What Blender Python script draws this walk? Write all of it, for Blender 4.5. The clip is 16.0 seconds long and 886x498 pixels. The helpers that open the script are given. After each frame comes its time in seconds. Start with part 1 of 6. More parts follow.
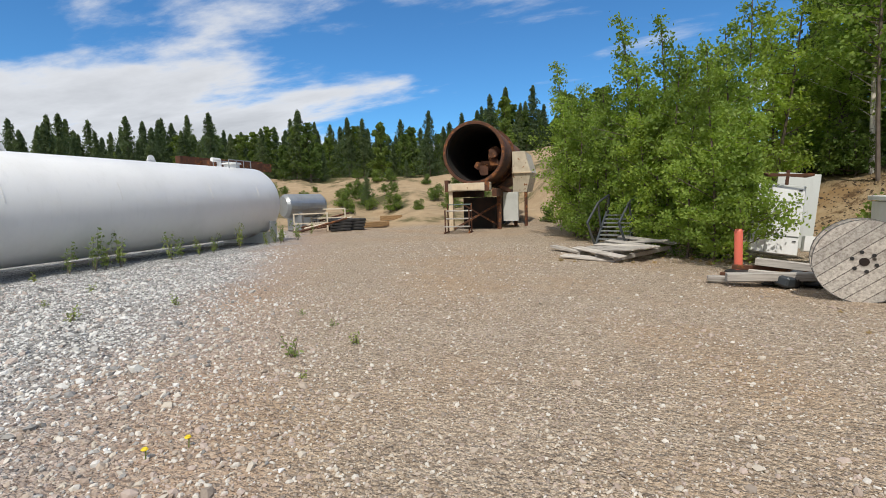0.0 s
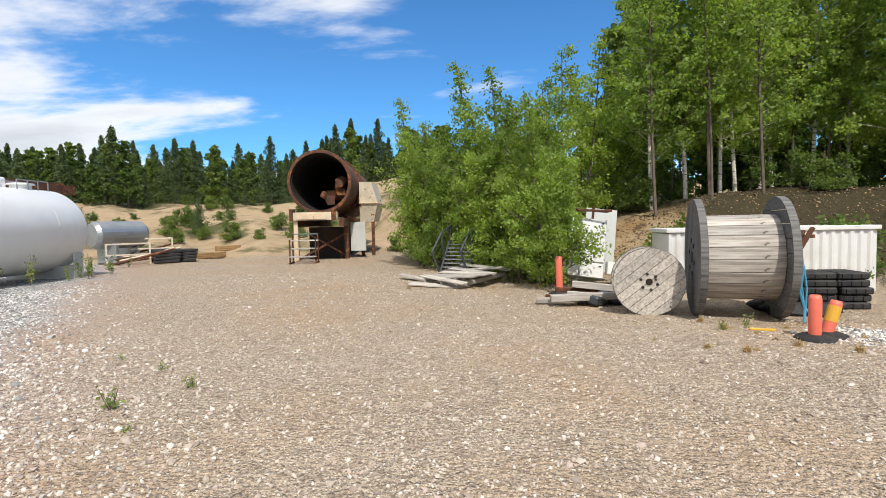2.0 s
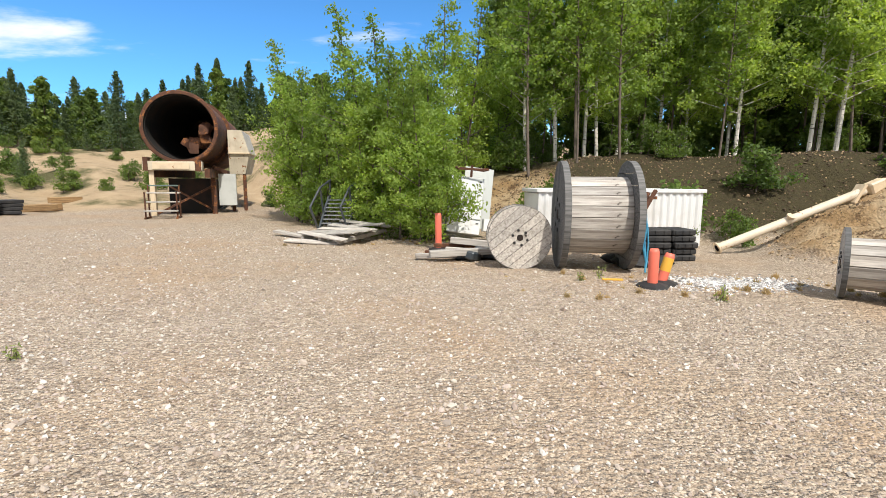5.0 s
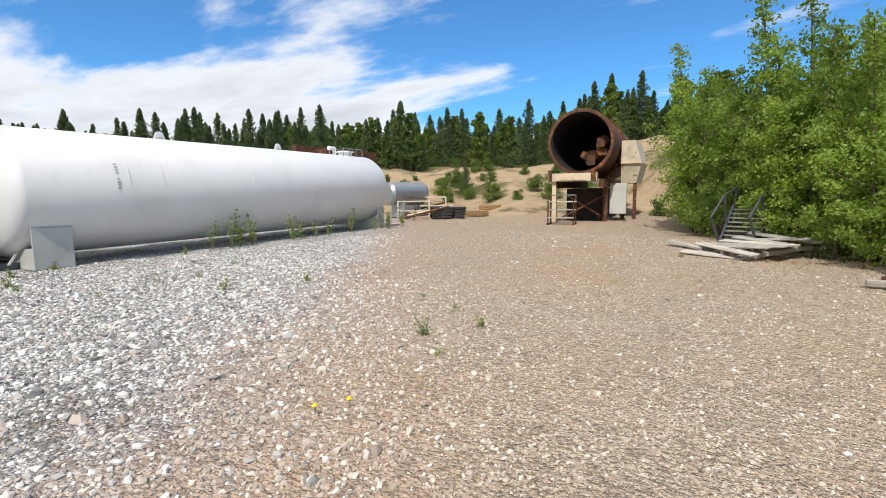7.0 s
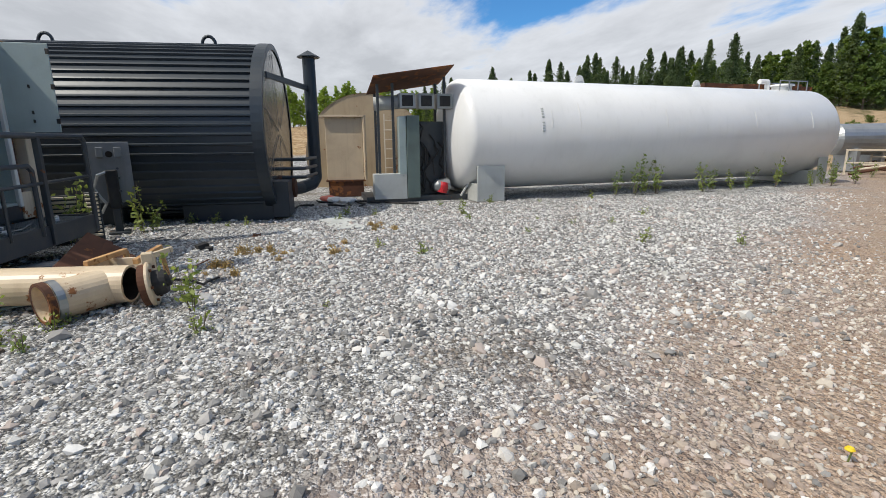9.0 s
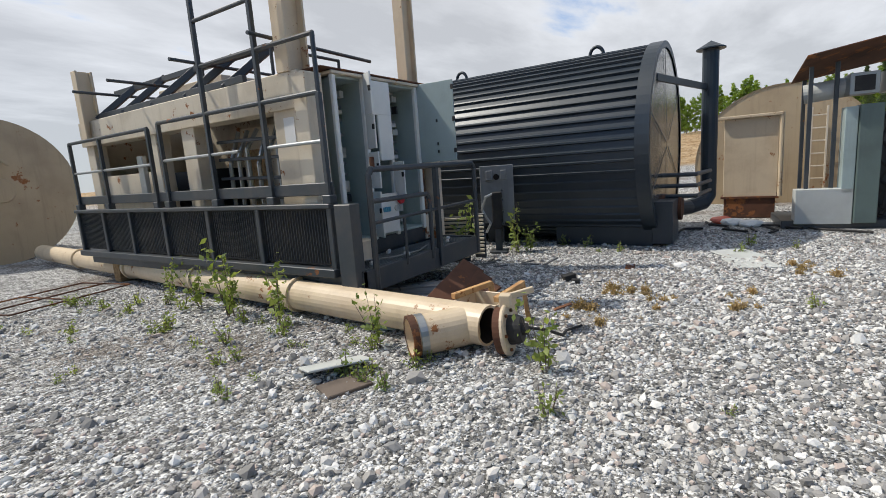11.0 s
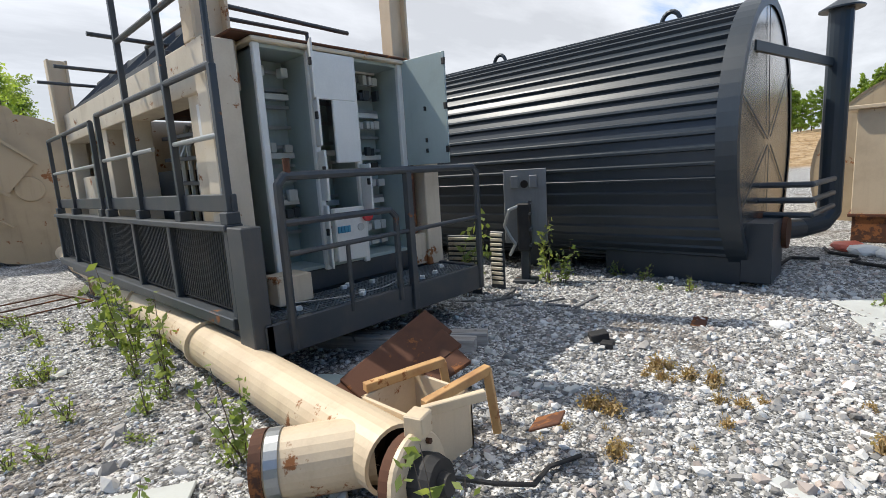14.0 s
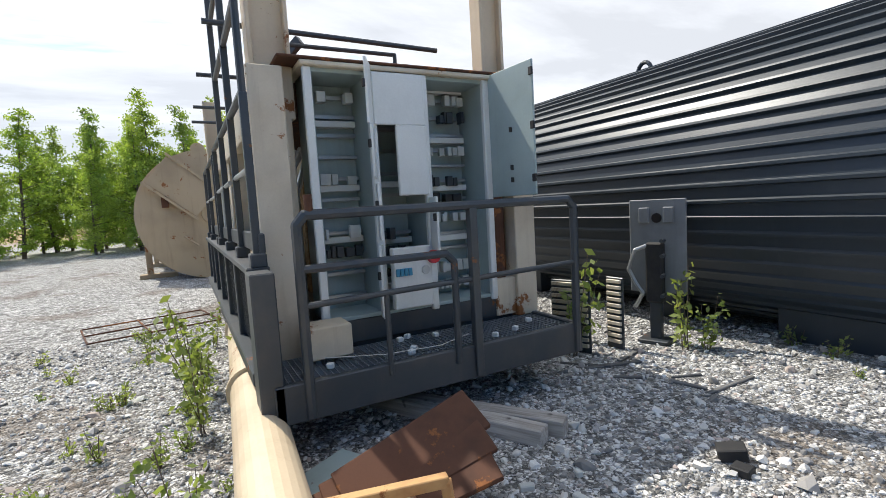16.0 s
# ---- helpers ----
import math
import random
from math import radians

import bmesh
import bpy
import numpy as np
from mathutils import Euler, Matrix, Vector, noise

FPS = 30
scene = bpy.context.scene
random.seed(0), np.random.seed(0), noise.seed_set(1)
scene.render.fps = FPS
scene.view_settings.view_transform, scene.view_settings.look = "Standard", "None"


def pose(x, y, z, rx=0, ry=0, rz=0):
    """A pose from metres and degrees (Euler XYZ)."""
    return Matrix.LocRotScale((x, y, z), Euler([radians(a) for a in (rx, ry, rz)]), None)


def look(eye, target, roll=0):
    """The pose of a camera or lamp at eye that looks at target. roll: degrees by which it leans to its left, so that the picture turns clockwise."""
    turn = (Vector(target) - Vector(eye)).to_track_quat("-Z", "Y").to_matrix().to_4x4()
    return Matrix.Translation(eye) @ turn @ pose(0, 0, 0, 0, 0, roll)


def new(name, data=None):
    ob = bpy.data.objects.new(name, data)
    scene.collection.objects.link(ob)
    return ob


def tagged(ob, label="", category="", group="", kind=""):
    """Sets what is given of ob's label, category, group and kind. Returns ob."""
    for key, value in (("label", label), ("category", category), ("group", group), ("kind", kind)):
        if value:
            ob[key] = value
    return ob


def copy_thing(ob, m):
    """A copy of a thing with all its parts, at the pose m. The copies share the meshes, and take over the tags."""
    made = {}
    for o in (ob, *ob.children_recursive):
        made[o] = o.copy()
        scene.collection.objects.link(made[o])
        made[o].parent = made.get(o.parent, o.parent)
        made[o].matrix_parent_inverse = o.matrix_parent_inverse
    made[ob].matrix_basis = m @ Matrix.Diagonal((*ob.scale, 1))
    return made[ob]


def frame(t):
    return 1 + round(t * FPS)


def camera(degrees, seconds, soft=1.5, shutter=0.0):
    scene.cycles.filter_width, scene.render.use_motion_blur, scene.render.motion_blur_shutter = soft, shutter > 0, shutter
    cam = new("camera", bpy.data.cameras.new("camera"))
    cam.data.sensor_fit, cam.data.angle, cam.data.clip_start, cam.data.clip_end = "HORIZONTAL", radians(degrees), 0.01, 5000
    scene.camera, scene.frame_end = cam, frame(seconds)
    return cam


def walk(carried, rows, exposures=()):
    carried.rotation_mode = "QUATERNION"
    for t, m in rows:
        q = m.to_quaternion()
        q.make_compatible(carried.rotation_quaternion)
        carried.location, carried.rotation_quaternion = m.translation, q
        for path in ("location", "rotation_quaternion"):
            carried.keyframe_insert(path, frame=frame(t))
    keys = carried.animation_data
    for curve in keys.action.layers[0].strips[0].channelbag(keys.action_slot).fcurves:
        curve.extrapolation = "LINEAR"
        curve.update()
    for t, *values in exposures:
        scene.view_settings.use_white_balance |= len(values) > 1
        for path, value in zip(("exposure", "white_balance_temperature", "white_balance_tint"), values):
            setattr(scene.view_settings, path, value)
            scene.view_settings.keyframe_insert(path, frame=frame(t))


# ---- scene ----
cam = camera(84.7, 16.0, soft=0.9)
METRES, EYE, TILT, LEAN, TURN = 6.3, 1.5, 0.0, 0.0, 27.8
ROWS = [
    (0.0, 0.0, 0.0, 0.0, -0.19, -5.93, 1.84),
    (0.5, -0.0093, -0.0067, 0.0001, -12.35, -4.47, 2.3),
    (1.0, -0.0099, -0.012, 0.0007, -16.07, -3.68, 1.79),
    (1.5, -0.0089, -0.0188, 0.0008, -17.06, -3.27, 1.49),
    (2.0, -0.0087, -0.0154, 0.0011, -18.09, -2.94, 1.32),
    (2.5, -0.0044, -0.0138, 0.0003, -23.62, -3.72, 1.46),
    (3.0, 0.0031, -0.0195, -0.002, -33.26, -6.09, 0.89),
    (3.5, 0.0081, -0.0166, -0.0044, -39.54, -7.75, 0.18),
    (4.0, 0.0067, -0.0113, -0.0059, -36.57, -8.16, -0.22),
    (6.5, -0.0302, -0.0149, -0.0029, -7.75, -6.63, 0.55),
    (7.0, -0.0626, -0.0141, -0.0054, 10.68, -6.81, 0.79),
    (7.5, -0.0989, 0.0118, -0.0084, 24.14, -6.9, 1.18),
    (8.0, -0.1296, 0.0272, -0.0092, 33.8, -8.41, 0.24),
    (8.5, -0.1677, 0.0271, -0.0163, 45.82, -10.73, -0.36),
    (9.0, -0.2164, 0.0301, -0.0134, 53.16, -12.46, 0.53),
    (9.5, -0.2547, 0.0415, -0.0157, 62.06, -12.18, 1.64),
    (10.0, -0.3042, 0.0582, -0.0087, 79.4, -10.28, 2.25),
    (12.5, -0.564, 0.125, -0.0002, 99.71, -9.0, 4.42),
    (13.0, -0.6124, 0.1513, -0.0027, 100.53, -8.41, 4.56),
    (13.5, -0.6552, 0.1828, 0.0027, 102.32, -8.1, 4.66),
    (14.0, -0.7092, 0.1987, -0.0031, 104.69, -8.96, 3.42),
    (14.5, -0.7539, 0.2135, 0.0002, 109.53, -7.69, 2.71),
    (15.0, -0.7979, 0.2443, 0.0034, 114.78, -6.94, 3.42),
    (15.5, -0.8373, 0.2574, 0.0055, 119.28, -5.95, 3.06),
    (16.0, -0.8758, 0.2588, 0.0058, 124.0, -5.27, 3.36),
]
walk(cam, [(t, pose(0, 0, EYE, TILT, LEAN, TURN) @ pose(METRES * x, METRES * y, METRES * z, 90 + pitch, roll, yaw)) for t, x, y, z, yaw, pitch, roll in ROWS],
     exposures=[(0.0, -0.2), (1.5, 0.06), (3.5, 0.36), (4.2, 0.38), (6.5, 0.2), (9.0, -0.18), (10.2, -0.14), (12.5, 0.04), (14.5, 0.28), (16.0, 0.42)])

# ---- light: high sun from the south-east, sky with broken cloud ----
SUN_AZ, SUN_EL = (0.34, -0.940), 54.0
world = bpy.data.worlds.new("sky")
scene.world = world
world.use_nodes = True
wn, wl = world.node_tree.nodes, world.node_tree.links
wn.clear()
sky = wn.new("ShaderNodeTexSky")
sky.sky_type, sky.sun_disc = "NISHITA", False
sky.sun_elevation = radians(SUN_EL)
sky.sun_rotation = math.atan2(SUN_AZ[0], SUN_AZ[1])
sky.air_density, sky.dust_density, sky.ozone_density = 0.9, 0.3, 2.5
wcoord = wn.new("ShaderNodeTexCoord")
wsep = wn.new("ShaderNodeSeparateXYZ")
wl.new(wcoord.outputs["Generated"], wsep.inputs[0])


def wmath(op, a, b=0.0, clamp=False):
    n = wn.new("ShaderNodeMath")
    n.operation, n.use_clamp = op, clamp
    for i, v in enumerate((a, b)):
        if isinstance(v, (int, float)):
            n.inputs[i].default_value = v
        else:
            wl.new(v, n.inputs[i])
    return n.outputs[0]


# clouds lie on a flat layer overhead: direction divided by height
wz = wmath("MAXIMUM", wmath("ADD", wsep.outputs[2], 0.10), 0.03)
wcomb = wn.new("ShaderNodeCombineXYZ")
wl.new(wmath("DIVIDE", wsep.outputs[0], wz), wcomb.inputs[0])
wl.new(wmath("DIVIDE", wsep.outputs[1], wz), wcomb.inputs[1])


def wnoise(scale, detail, rough, shift):
    m = wn.new("ShaderNodeMapping")
    m.inputs["Location"].default_value = shift
    m.inputs["Rotation"].default_value = (0, 0, radians(-28))
    m.inputs["Scale"].default_value = (0.62, 1.25, 1)
    wl.new(wcomb.outputs[0], m.inputs[0])
    n = wn.new("ShaderNodeTexNoise")
    n.inputs["Scale"].default_value, n.inputs["Detail"].default_value, n.inputs["Roughness"].default_value = scale, detail, rough
    n.inputs["Distortion"].default_value = 0.25
    wl.new(m.outputs[0], n.inputs[0])
    return n.outputs[0]


cloud = wmath("ADD", wmath("MULTIPLY", wnoise(0.75, 9, 0.55, (2.3, 0.4, 0)), 0.8), wmath("MULTIPLY", wnoise(2.6, 8, 0.6, (7, 3, 1)), 0.2))
# more cloud towards the south-west half of the sky and near the horizon
bias = wmath("ADD", wmath("MULTIPLY", wsep.outputs[1], -0.13), wmath("MULTIPLY", wsep.outputs[0], -0.07))
low = wmath("MULTIPLY", wmath("SUBTRACT", 0.26, wsep.outputs[2], True), 0.75)
# unseen cloud overhead and at the sun's side, added to brighten shaded faces
high = wmath("MULTIPLY", wmath("SUBTRACT", wsep.outputs[2], 0.55, True), 0.5)
dens = wmath("ADD", wmath("ADD", wmath("ADD", cloud, bias), low), high)
ramp = wn.new("ShaderNodeMapRange")
ramp.interpolation_type = "SMOOTHSTEP"
ramp.inputs[1].default_value, ramp.inputs[2].default_value = 0.44, 0.56
wl.new(dens, ramp.inputs[0])
shade = wn.new("ShaderNodeMapRange")
shade.inputs[1].default_value, shade.inputs[2].default_value = 0.56, 0.80
shade.inputs[3].default_value, shade.inputs[4].default_value = 1.0, 0.66
wl.new(wmath("ADD", dens, wmath("MULTIPLY", wnoise(3.5, 6, 0.6, (1, 9, 2)), 0.15)), shade.inputs[0])
white = wn.new("ShaderNodeCombineColor")
for i, c in enumerate((6.4, 6.5, 6.7)):
    wl.new(wmath("MULTIPLY", shade.outputs[0], c), white.inputs[i])
wmix = wn.new("ShaderNodeMix")
wmix.data_type = "RGBA"
wl.new(wmath("MULTIPLY", ramp.outputs[0], 0.93), wmix.inputs["Factor"])
wtint = wn.new("ShaderNodeMix")
wtint.data_type, wtint.blend_type = "RGBA", "MULTIPLY"
wtint.inputs["Factor"].default_value = 1.0
wtint.inputs["B"].default_value = (0.40, 0.80, 1.08, 1)
wl.new(sky.outputs[0], wtint.inputs["A"])
wl.new(wtint.outputs["Result"], wmix.inputs["A"])
wl.new(white.outputs[0], wmix.inputs["B"])
wbg = wn.new("ShaderNodeBackground")
wbg.inputs["Strength"].default_value = 0.15
wl.new(wmix.outputs["Result"], wbg.inputs[0])
wl.new(wbg.outputs[0], wn.new("ShaderNodeOutputWorld").inputs[0])

sun = new("sun", bpy.data.lights.new("sun", "SUN"))
sun.data.energy, sun.data.angle, sun.data.color = 3.9, radians(0.6), (1.0, 0.94, 0.84)
ce = math.cos(radians(SUN_EL))
sun.matrix_world = look((SUN_AZ[0] * ce * 50, SUN_AZ[1] * ce * 50, math.sin(radians(SUN_EL)) * 50), (0, 0, 0))


# ---- materials ----
class Nodes:
    """Short hand for a material's node tree."""

    def __init__(self, name, rough=0.6, metal=0.0, spec=0.5):
        self.mat = bpy.data.materials.new(name)
        self.mat.use_nodes = True
        self.tree = self.mat.node_tree
        self.bsdf = self.tree.nodes["Principled BSDF"]
        self.bsdf.inputs["Roughness"].default_value = rough
        self.bsdf.inputs["Metallic"].default_value = metal
        self.bsdf.inputs["Specular IOR Level"].default_value = spec
        self.co = self.add("ShaderNodeTexCoord").outputs["Object"]
        self.pos = self.add("ShaderNodeNewGeometry").outputs["Position"]
        self.rand = self.add("ShaderNodeObjectInfo").outputs["Random"]

    def add(self, kind):
        return self.tree.nodes.new(kind)

    def join(self, a, b):
        self.tree.links.new(a, b)

    def put(self, v, socket):
        if hasattr(v, "is_linked"):
            self.join(v, socket)
        elif isinstance(v, tuple) and len(v) == 3 and socket.type == "RGBA":
            socket.default_value = (*v, 1)
        else:
            socket.default_value = v

    def math(self, op, a, b=0.0, clamp=False):
        n = self.add("ShaderNodeMath")
        n.operation, n.use_clamp = op, clamp
        self.put(a, n.inputs[0]), self.put(b, n.inputs[1])
        return n.outputs[0]

    def noise(self, scale, detail=4, rough=0.55, where=None, stretch=None):
        where = where or self.co
        if stretch:
            m = self.add("ShaderNodeMapping")
            m.inputs["Scale"].default_value = stretch
            self.join(where, m.inputs[0])
            where = m.outputs[0]
        n = self.add("ShaderNodeTexNoise")
        n.inputs["Scale"].default_value, n.inputs["Detail"].default_value, n.inputs["Roughness"].default_value = scale, detail, rough
        self.join(where, n.inputs["Vector"])
        return n.outputs[0]

    def voronoi(self, scale, where=None, feature="F1"):
        n = self.add("ShaderNodeTexVoronoi")
        n.feature = feature
        n.inputs["Scale"].default_value = scale
        self.join(where or self.co, n.inputs["Vector"])
        return n

    def step(self, v, a, b, lo=0.0, hi=1.0):
        n = self.add("ShaderNodeMapRange")
        n.interpolation_type = "SMOOTHSTEP"
        for i, x in enumerate((v, a, b, lo, hi)):
            self.put(x, n.inputs[i])
        return n.outputs[0]

    def mix(self, f, a, b, blend="MIX"):
        n = self.add("ShaderNodeMix")
        n.data_type, n.blend_type = "RGBA", blend
        self.put(f, n.inputs["Factor"]), self.put(a, n.inputs["A"]), self.put(b, n.inputs["B"])
        return n.outputs["Result"]

    def colour(self, v):
        self.put(v, self.bsdf.inputs["Base Color"])
        return self

    def bump(self, height, strength=0.3, distance=0.01):
        n = self.add("ShaderNodeBump")
        n.inputs["Strength"].default_value, n.inputs["Distance"].default_value = strength, distance
        self.join(height, n.inputs["Height"])
        self.join(n.outputs[0], self.bsdf.inputs["Normal"])
        return self


def painted(name, base, dirt, rough=0.5, metal=0.0, patch=2.0, amount=0.5, rust=0.0, streak=True, spec=0.5, rustcol=(0.22, 0.075, 0.025)):
    """Paint with large stains, fine grain, runs down the face and spots of rust."""
    n = Nodes(name, rough, metal, spec)
    big = n.step(n.noise(patch, 5), 0.42, 0.72)
    fine = n.noise(70, 3)
    c = n.mix(n.math("MULTIPLY", big, amount), base, dirt)
    if streak:
        run = n.step(n.noise(9, 4, 0.6, stretch=(1, 1, 0.08)), 0.52, 0.75)
        c = n.mix(n.math("MULTIPLY", run, amount * 0.6), c, dirt)
    if rust:
        spots = n.step(n.math("ADD", n.noise(5, 6, 0.7), n.math("MULTIPLY", n.noise(1.1, 3), 0.5)), 1.0 - rust, 1.06 - rust)
        c = n.mix(spots, c, n.mix(fine, rustcol, (0.36, 0.15, 0.05)))
        n.join(n.math("ADD", n.math("MULTIPLY", spots, 0.4, True), rough, True), n.bsdf.inputs["Roughness"])
    c = n.mix(n.math("MULTIPLY", fine, 0.12), c, (0, 0, 0))
    return n.colour(c).bump(n.math("ADD", fine, n.noise(14, 4)), 0.12, 0.004).mat


def timber(name, light, dark, along=0):
    """Weathered grey wood, grain along one axis, each board its own shade."""
    n = Nodes(name, 0.85, 0, 0.2)
    s = [28, 28, 28]
    s[along] = 1.6
    grain = n.noise(1.0, 6, 0.65, stretch=tuple(s))
    c = n.mix(n.step(grain, 0.35, 0.7), light, dark)
    c = n.mix(n.math("MULTIPLY", n.step(n.noise(3, 5), 0.5, 0.8), 0.6), c, dark)
    knots = n.step(n.noise(5.5, 2), 0.70, 0.76)
    c = n.mix(knots, c, (0.05, 0.04, 0.035))
    c = n.mix(1.0, c, n.mix(n.rand, (0.72, 0.72, 0.72), (1.1, 1.08, 1.05)), "MULTIPLY")
    return n.colour(c).bump(grain, 0.5, 0.006).mat


def foliage(name, a, b, trans=0.35):
    n = Nodes(name, 0.55, 0, 0.3)
    isl = n.add("ShaderNodeNewGeometry").outputs["Random Per Island"]
    c = n.mix(isl, a, b)
    c = n.mix(n.step(n.noise(0.7, 3), 0.35, 0.7), c, n.mix(0.5, a, (0.02, 0.04, 0.01)))
    c = n.mix(1.0, c, n.mix(n.rand, (0.75, 0.8, 0.8), (1.15, 1.1, 0.95)), "MULTIPLY")
    n.colour(c)
    t = n.add("ShaderNodeBsdfTranslucent")
    n.join(n.mix(1.0, c, (1.5, 1.5, 0.6), "MULTIPLY"), t.inputs[0])
    m = n.add("ShaderNodeMixShader")
    m.inputs[0].default_value = trans
    n.join(n.bsdf.outputs[0], m.inputs[1]), n.join(t.outputs[0], m.inputs[2])
    n.join(m.outputs[0], n.tree.nodes["Material Output"].inputs[0])
    return n.mat


def ground_material():
    """White crushed stone by the tanks, tan gravel on the track, sand and litter on the banks."""
    n = Nodes("ground_gravel", 0.95, 0, 0.2)
    sp = n.add("ShaderNodeSeparateXYZ")
    n.join(n.pos, sp.inputs[0])
    x, y, z = sp.outputs
    wob = n.noise(0.5, 5, 0.6, n.pos)
    wobble = n.math("MULTIPLY", n.math("SUBTRACT", wob, 0.5), 3.4)
    # the edge of the white stone runs from (-3.2, 1.0) to (-13.6, 13.5)
    side = n.math("ADD", n.math("ADD", n.math("MULTIPLY", n.math("ADD", x, 3.2), -0.770), n.math("MULTIPLY", n.math("SUBTRACT", y, 1.0), -0.638)), wobble)
    whitezone = n.step(side, -0.5, 0.9)
    far = n.math("MULTIPLY", n.step(y, 17, 21), 1.0)
    whitezone = n.math("MULTIPLY", whitezone, n.math("SUBTRACT", 1.0, far))
    v = n.voronoi(25, n.pos)
    v3 = n.voronoi(11, n.pos)
    for q in (v, v3):
        q.distance = "MANHATTAN"
    v2 = n.voronoi(78, n.pos)
    bw = n.add("ShaderNodeSeparateColor")
    n.join(v.outputs["Color"], bw.inputs[0])
    bw2 = n.add("ShaderNodeSeparateColor")
    n.join(v2.outputs["Color"], bw2.inputs[0])
    bw3 = n.add("ShaderNodeSeparateColor")
    n.join(v3.outputs["Color"], bw3.inputs[0])
    fine = n.mix(bw2.outputs[0], (0.23, 0.172, 0.12), (0.76, 0.635, 0.495))
    coarse = n.mix(bw.outputs[0], (0.25, 0.19, 0.14), (0.78, 0.67, 0.55))
    tan = n.mix(n.math("MULTIPLY", n.step(n.noise(1.3, 4, 0.6, n.pos), 0.4, 0.75), 0.6), fine, coarse)
    tan = n.mix(n.step(n.noise(0.33, 4, 0.6, n.pos), 0.42, 0.68), tan, n.mix(bw2.outputs[1], (0.42, 0.295, 0.185), (0.62, 0.465, 0.325)))
    pale = n.mix(n.step(bw.outputs[0], 0.1, 0.6), (0.13, 0.13, 0.128), (0.86, 0.86, 0.85))
    pale = n.mix(n.step(bw2.outputs[0], 0.6, 0.7), pale, n.mix(bw2.outputs[1], (0.10, 0.10, 0.10), (0.62, 0.61, 0.58)))
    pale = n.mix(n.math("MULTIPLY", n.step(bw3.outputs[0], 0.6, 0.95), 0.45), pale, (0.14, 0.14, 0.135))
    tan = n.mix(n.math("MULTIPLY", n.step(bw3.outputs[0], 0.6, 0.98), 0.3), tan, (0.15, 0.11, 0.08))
    pale = n.mix(n.math("MULTIPLY", n.step(n.noise(0.9, 5, 0.65, n.pos), 0.5, 0.75), 0.5), pale, (0.30, 0.28, 0.25))
    soil = n.step(n.noise(0.55, 5, 0.6, n.pos), 0.53, 0.66)
    pale = n.mix(n.math("MULTIPLY", soil, 0.6), pale, n.mix(bw.outputs[1], (0.10, 0.075, 0.055), (0.30, 0.235, 0.18)))
    # dark gaps: grit, plus the shade between the stones painted into the colour
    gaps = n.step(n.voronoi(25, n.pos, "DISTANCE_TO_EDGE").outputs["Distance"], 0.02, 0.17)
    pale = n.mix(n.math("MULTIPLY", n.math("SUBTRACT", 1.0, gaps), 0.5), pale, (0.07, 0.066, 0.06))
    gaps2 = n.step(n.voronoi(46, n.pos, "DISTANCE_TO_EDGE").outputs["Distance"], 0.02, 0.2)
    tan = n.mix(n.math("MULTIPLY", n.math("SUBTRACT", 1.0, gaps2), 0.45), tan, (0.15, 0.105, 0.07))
    speck = n.add("ShaderNodeSeparateColor")
    n.join(n.voronoi(30, n.pos).outputs["Color"], speck.inputs[0])
    tan = n.mix(n.math("MULTIPLY", n.step(speck.outputs[0], 0.80, 0.97), 0.22), tan, (0.74, 0.64, 0.52))
    c = n.mix(whitezone, tan, pale)
    # pinkish stones where the two meet
    edge = n.math("MULTIPLY", n.step(side, -1.8, -0.2), n.step(side, 1.6, 0.2))
    c = n.mix(n.math("MULTIPLY", edge, 0.35), c, n.mix(bw.outputs[1], (0.30, 0.19, 0.16), (0.62, 0.52, 0.47)))
    # banks: orange sand, dark litter
    bank = n.step(z, 0.10, 0.42)
    sand = n.mix(n.step(n.noise(0.9, 6, 0.65, n.pos), 0.38, 0.62), (0.40, 0.26, 0.13), (0.56, 0.42, 0.26))
    sand = n.mix(n.step(n.noise(2.2, 6, 0.72, n.pos), 0.52, 0.64), sand, (0.17, 0.105, 0.055))
    duff = n.step(n.math("ADD", n.math("ADD", z, n.math("MULTIPLY", n.math("MAXIMUM", n.math("SUBTRACT", x, 4.4), 0.0), 0.55)), n.math("MULTIPLY", wob, 1.2)), 1.9, 2.6)
    duff = n.math("MULTIPLY", duff, n.step(n.math("ADD", y, n.math("MULTIPLY", x, 0.3)), 12.0, 13.5))
    sand = n.mix(duff, sand, n.mix(n.noise(6, 4, 0.6, n.pos), (0.035, 0.028, 0.018), (0.10, 0.085, 0.04)))
    c = n.mix(bank, c, sand)
    # scrubby sand beyond the yard
    beyond = n.step(n.math("ADD", y, n.math("MULTIPLY", x, -0.45)), 27.5, 31)
    wild = n.mix(n.step(n.noise(0.16, 6, 0.65, n.pos), 0.48, 0.60), n.mix(n.noise(1.2, 5, 0.6, n.pos), (0.58, 0.45, 0.29), (0.36, 0.25, 0.15)), (0.12, 0.115, 0.05))
    c = n.mix(beyond, c, wild)
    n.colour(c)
    cells = n.math("ADD", n.math("MULTIPLY", v.outputs["Distance"], -1.0), n.math("MULTIPLY", v2.outputs["Distance"], -0.45))
    rough_bank = n.math("MULTIPLY", n.math("MULTIPLY", n.noise(4.5, 7, 0.7, n.pos), bank), 6.0)
    n.bump(n.math("ADD", n.math("ADD", cells, n.math("MULTIPLY", v3.outputs["Distance"], -0.3)), rough_bank), 0.85, 0.031)
    return n.mat


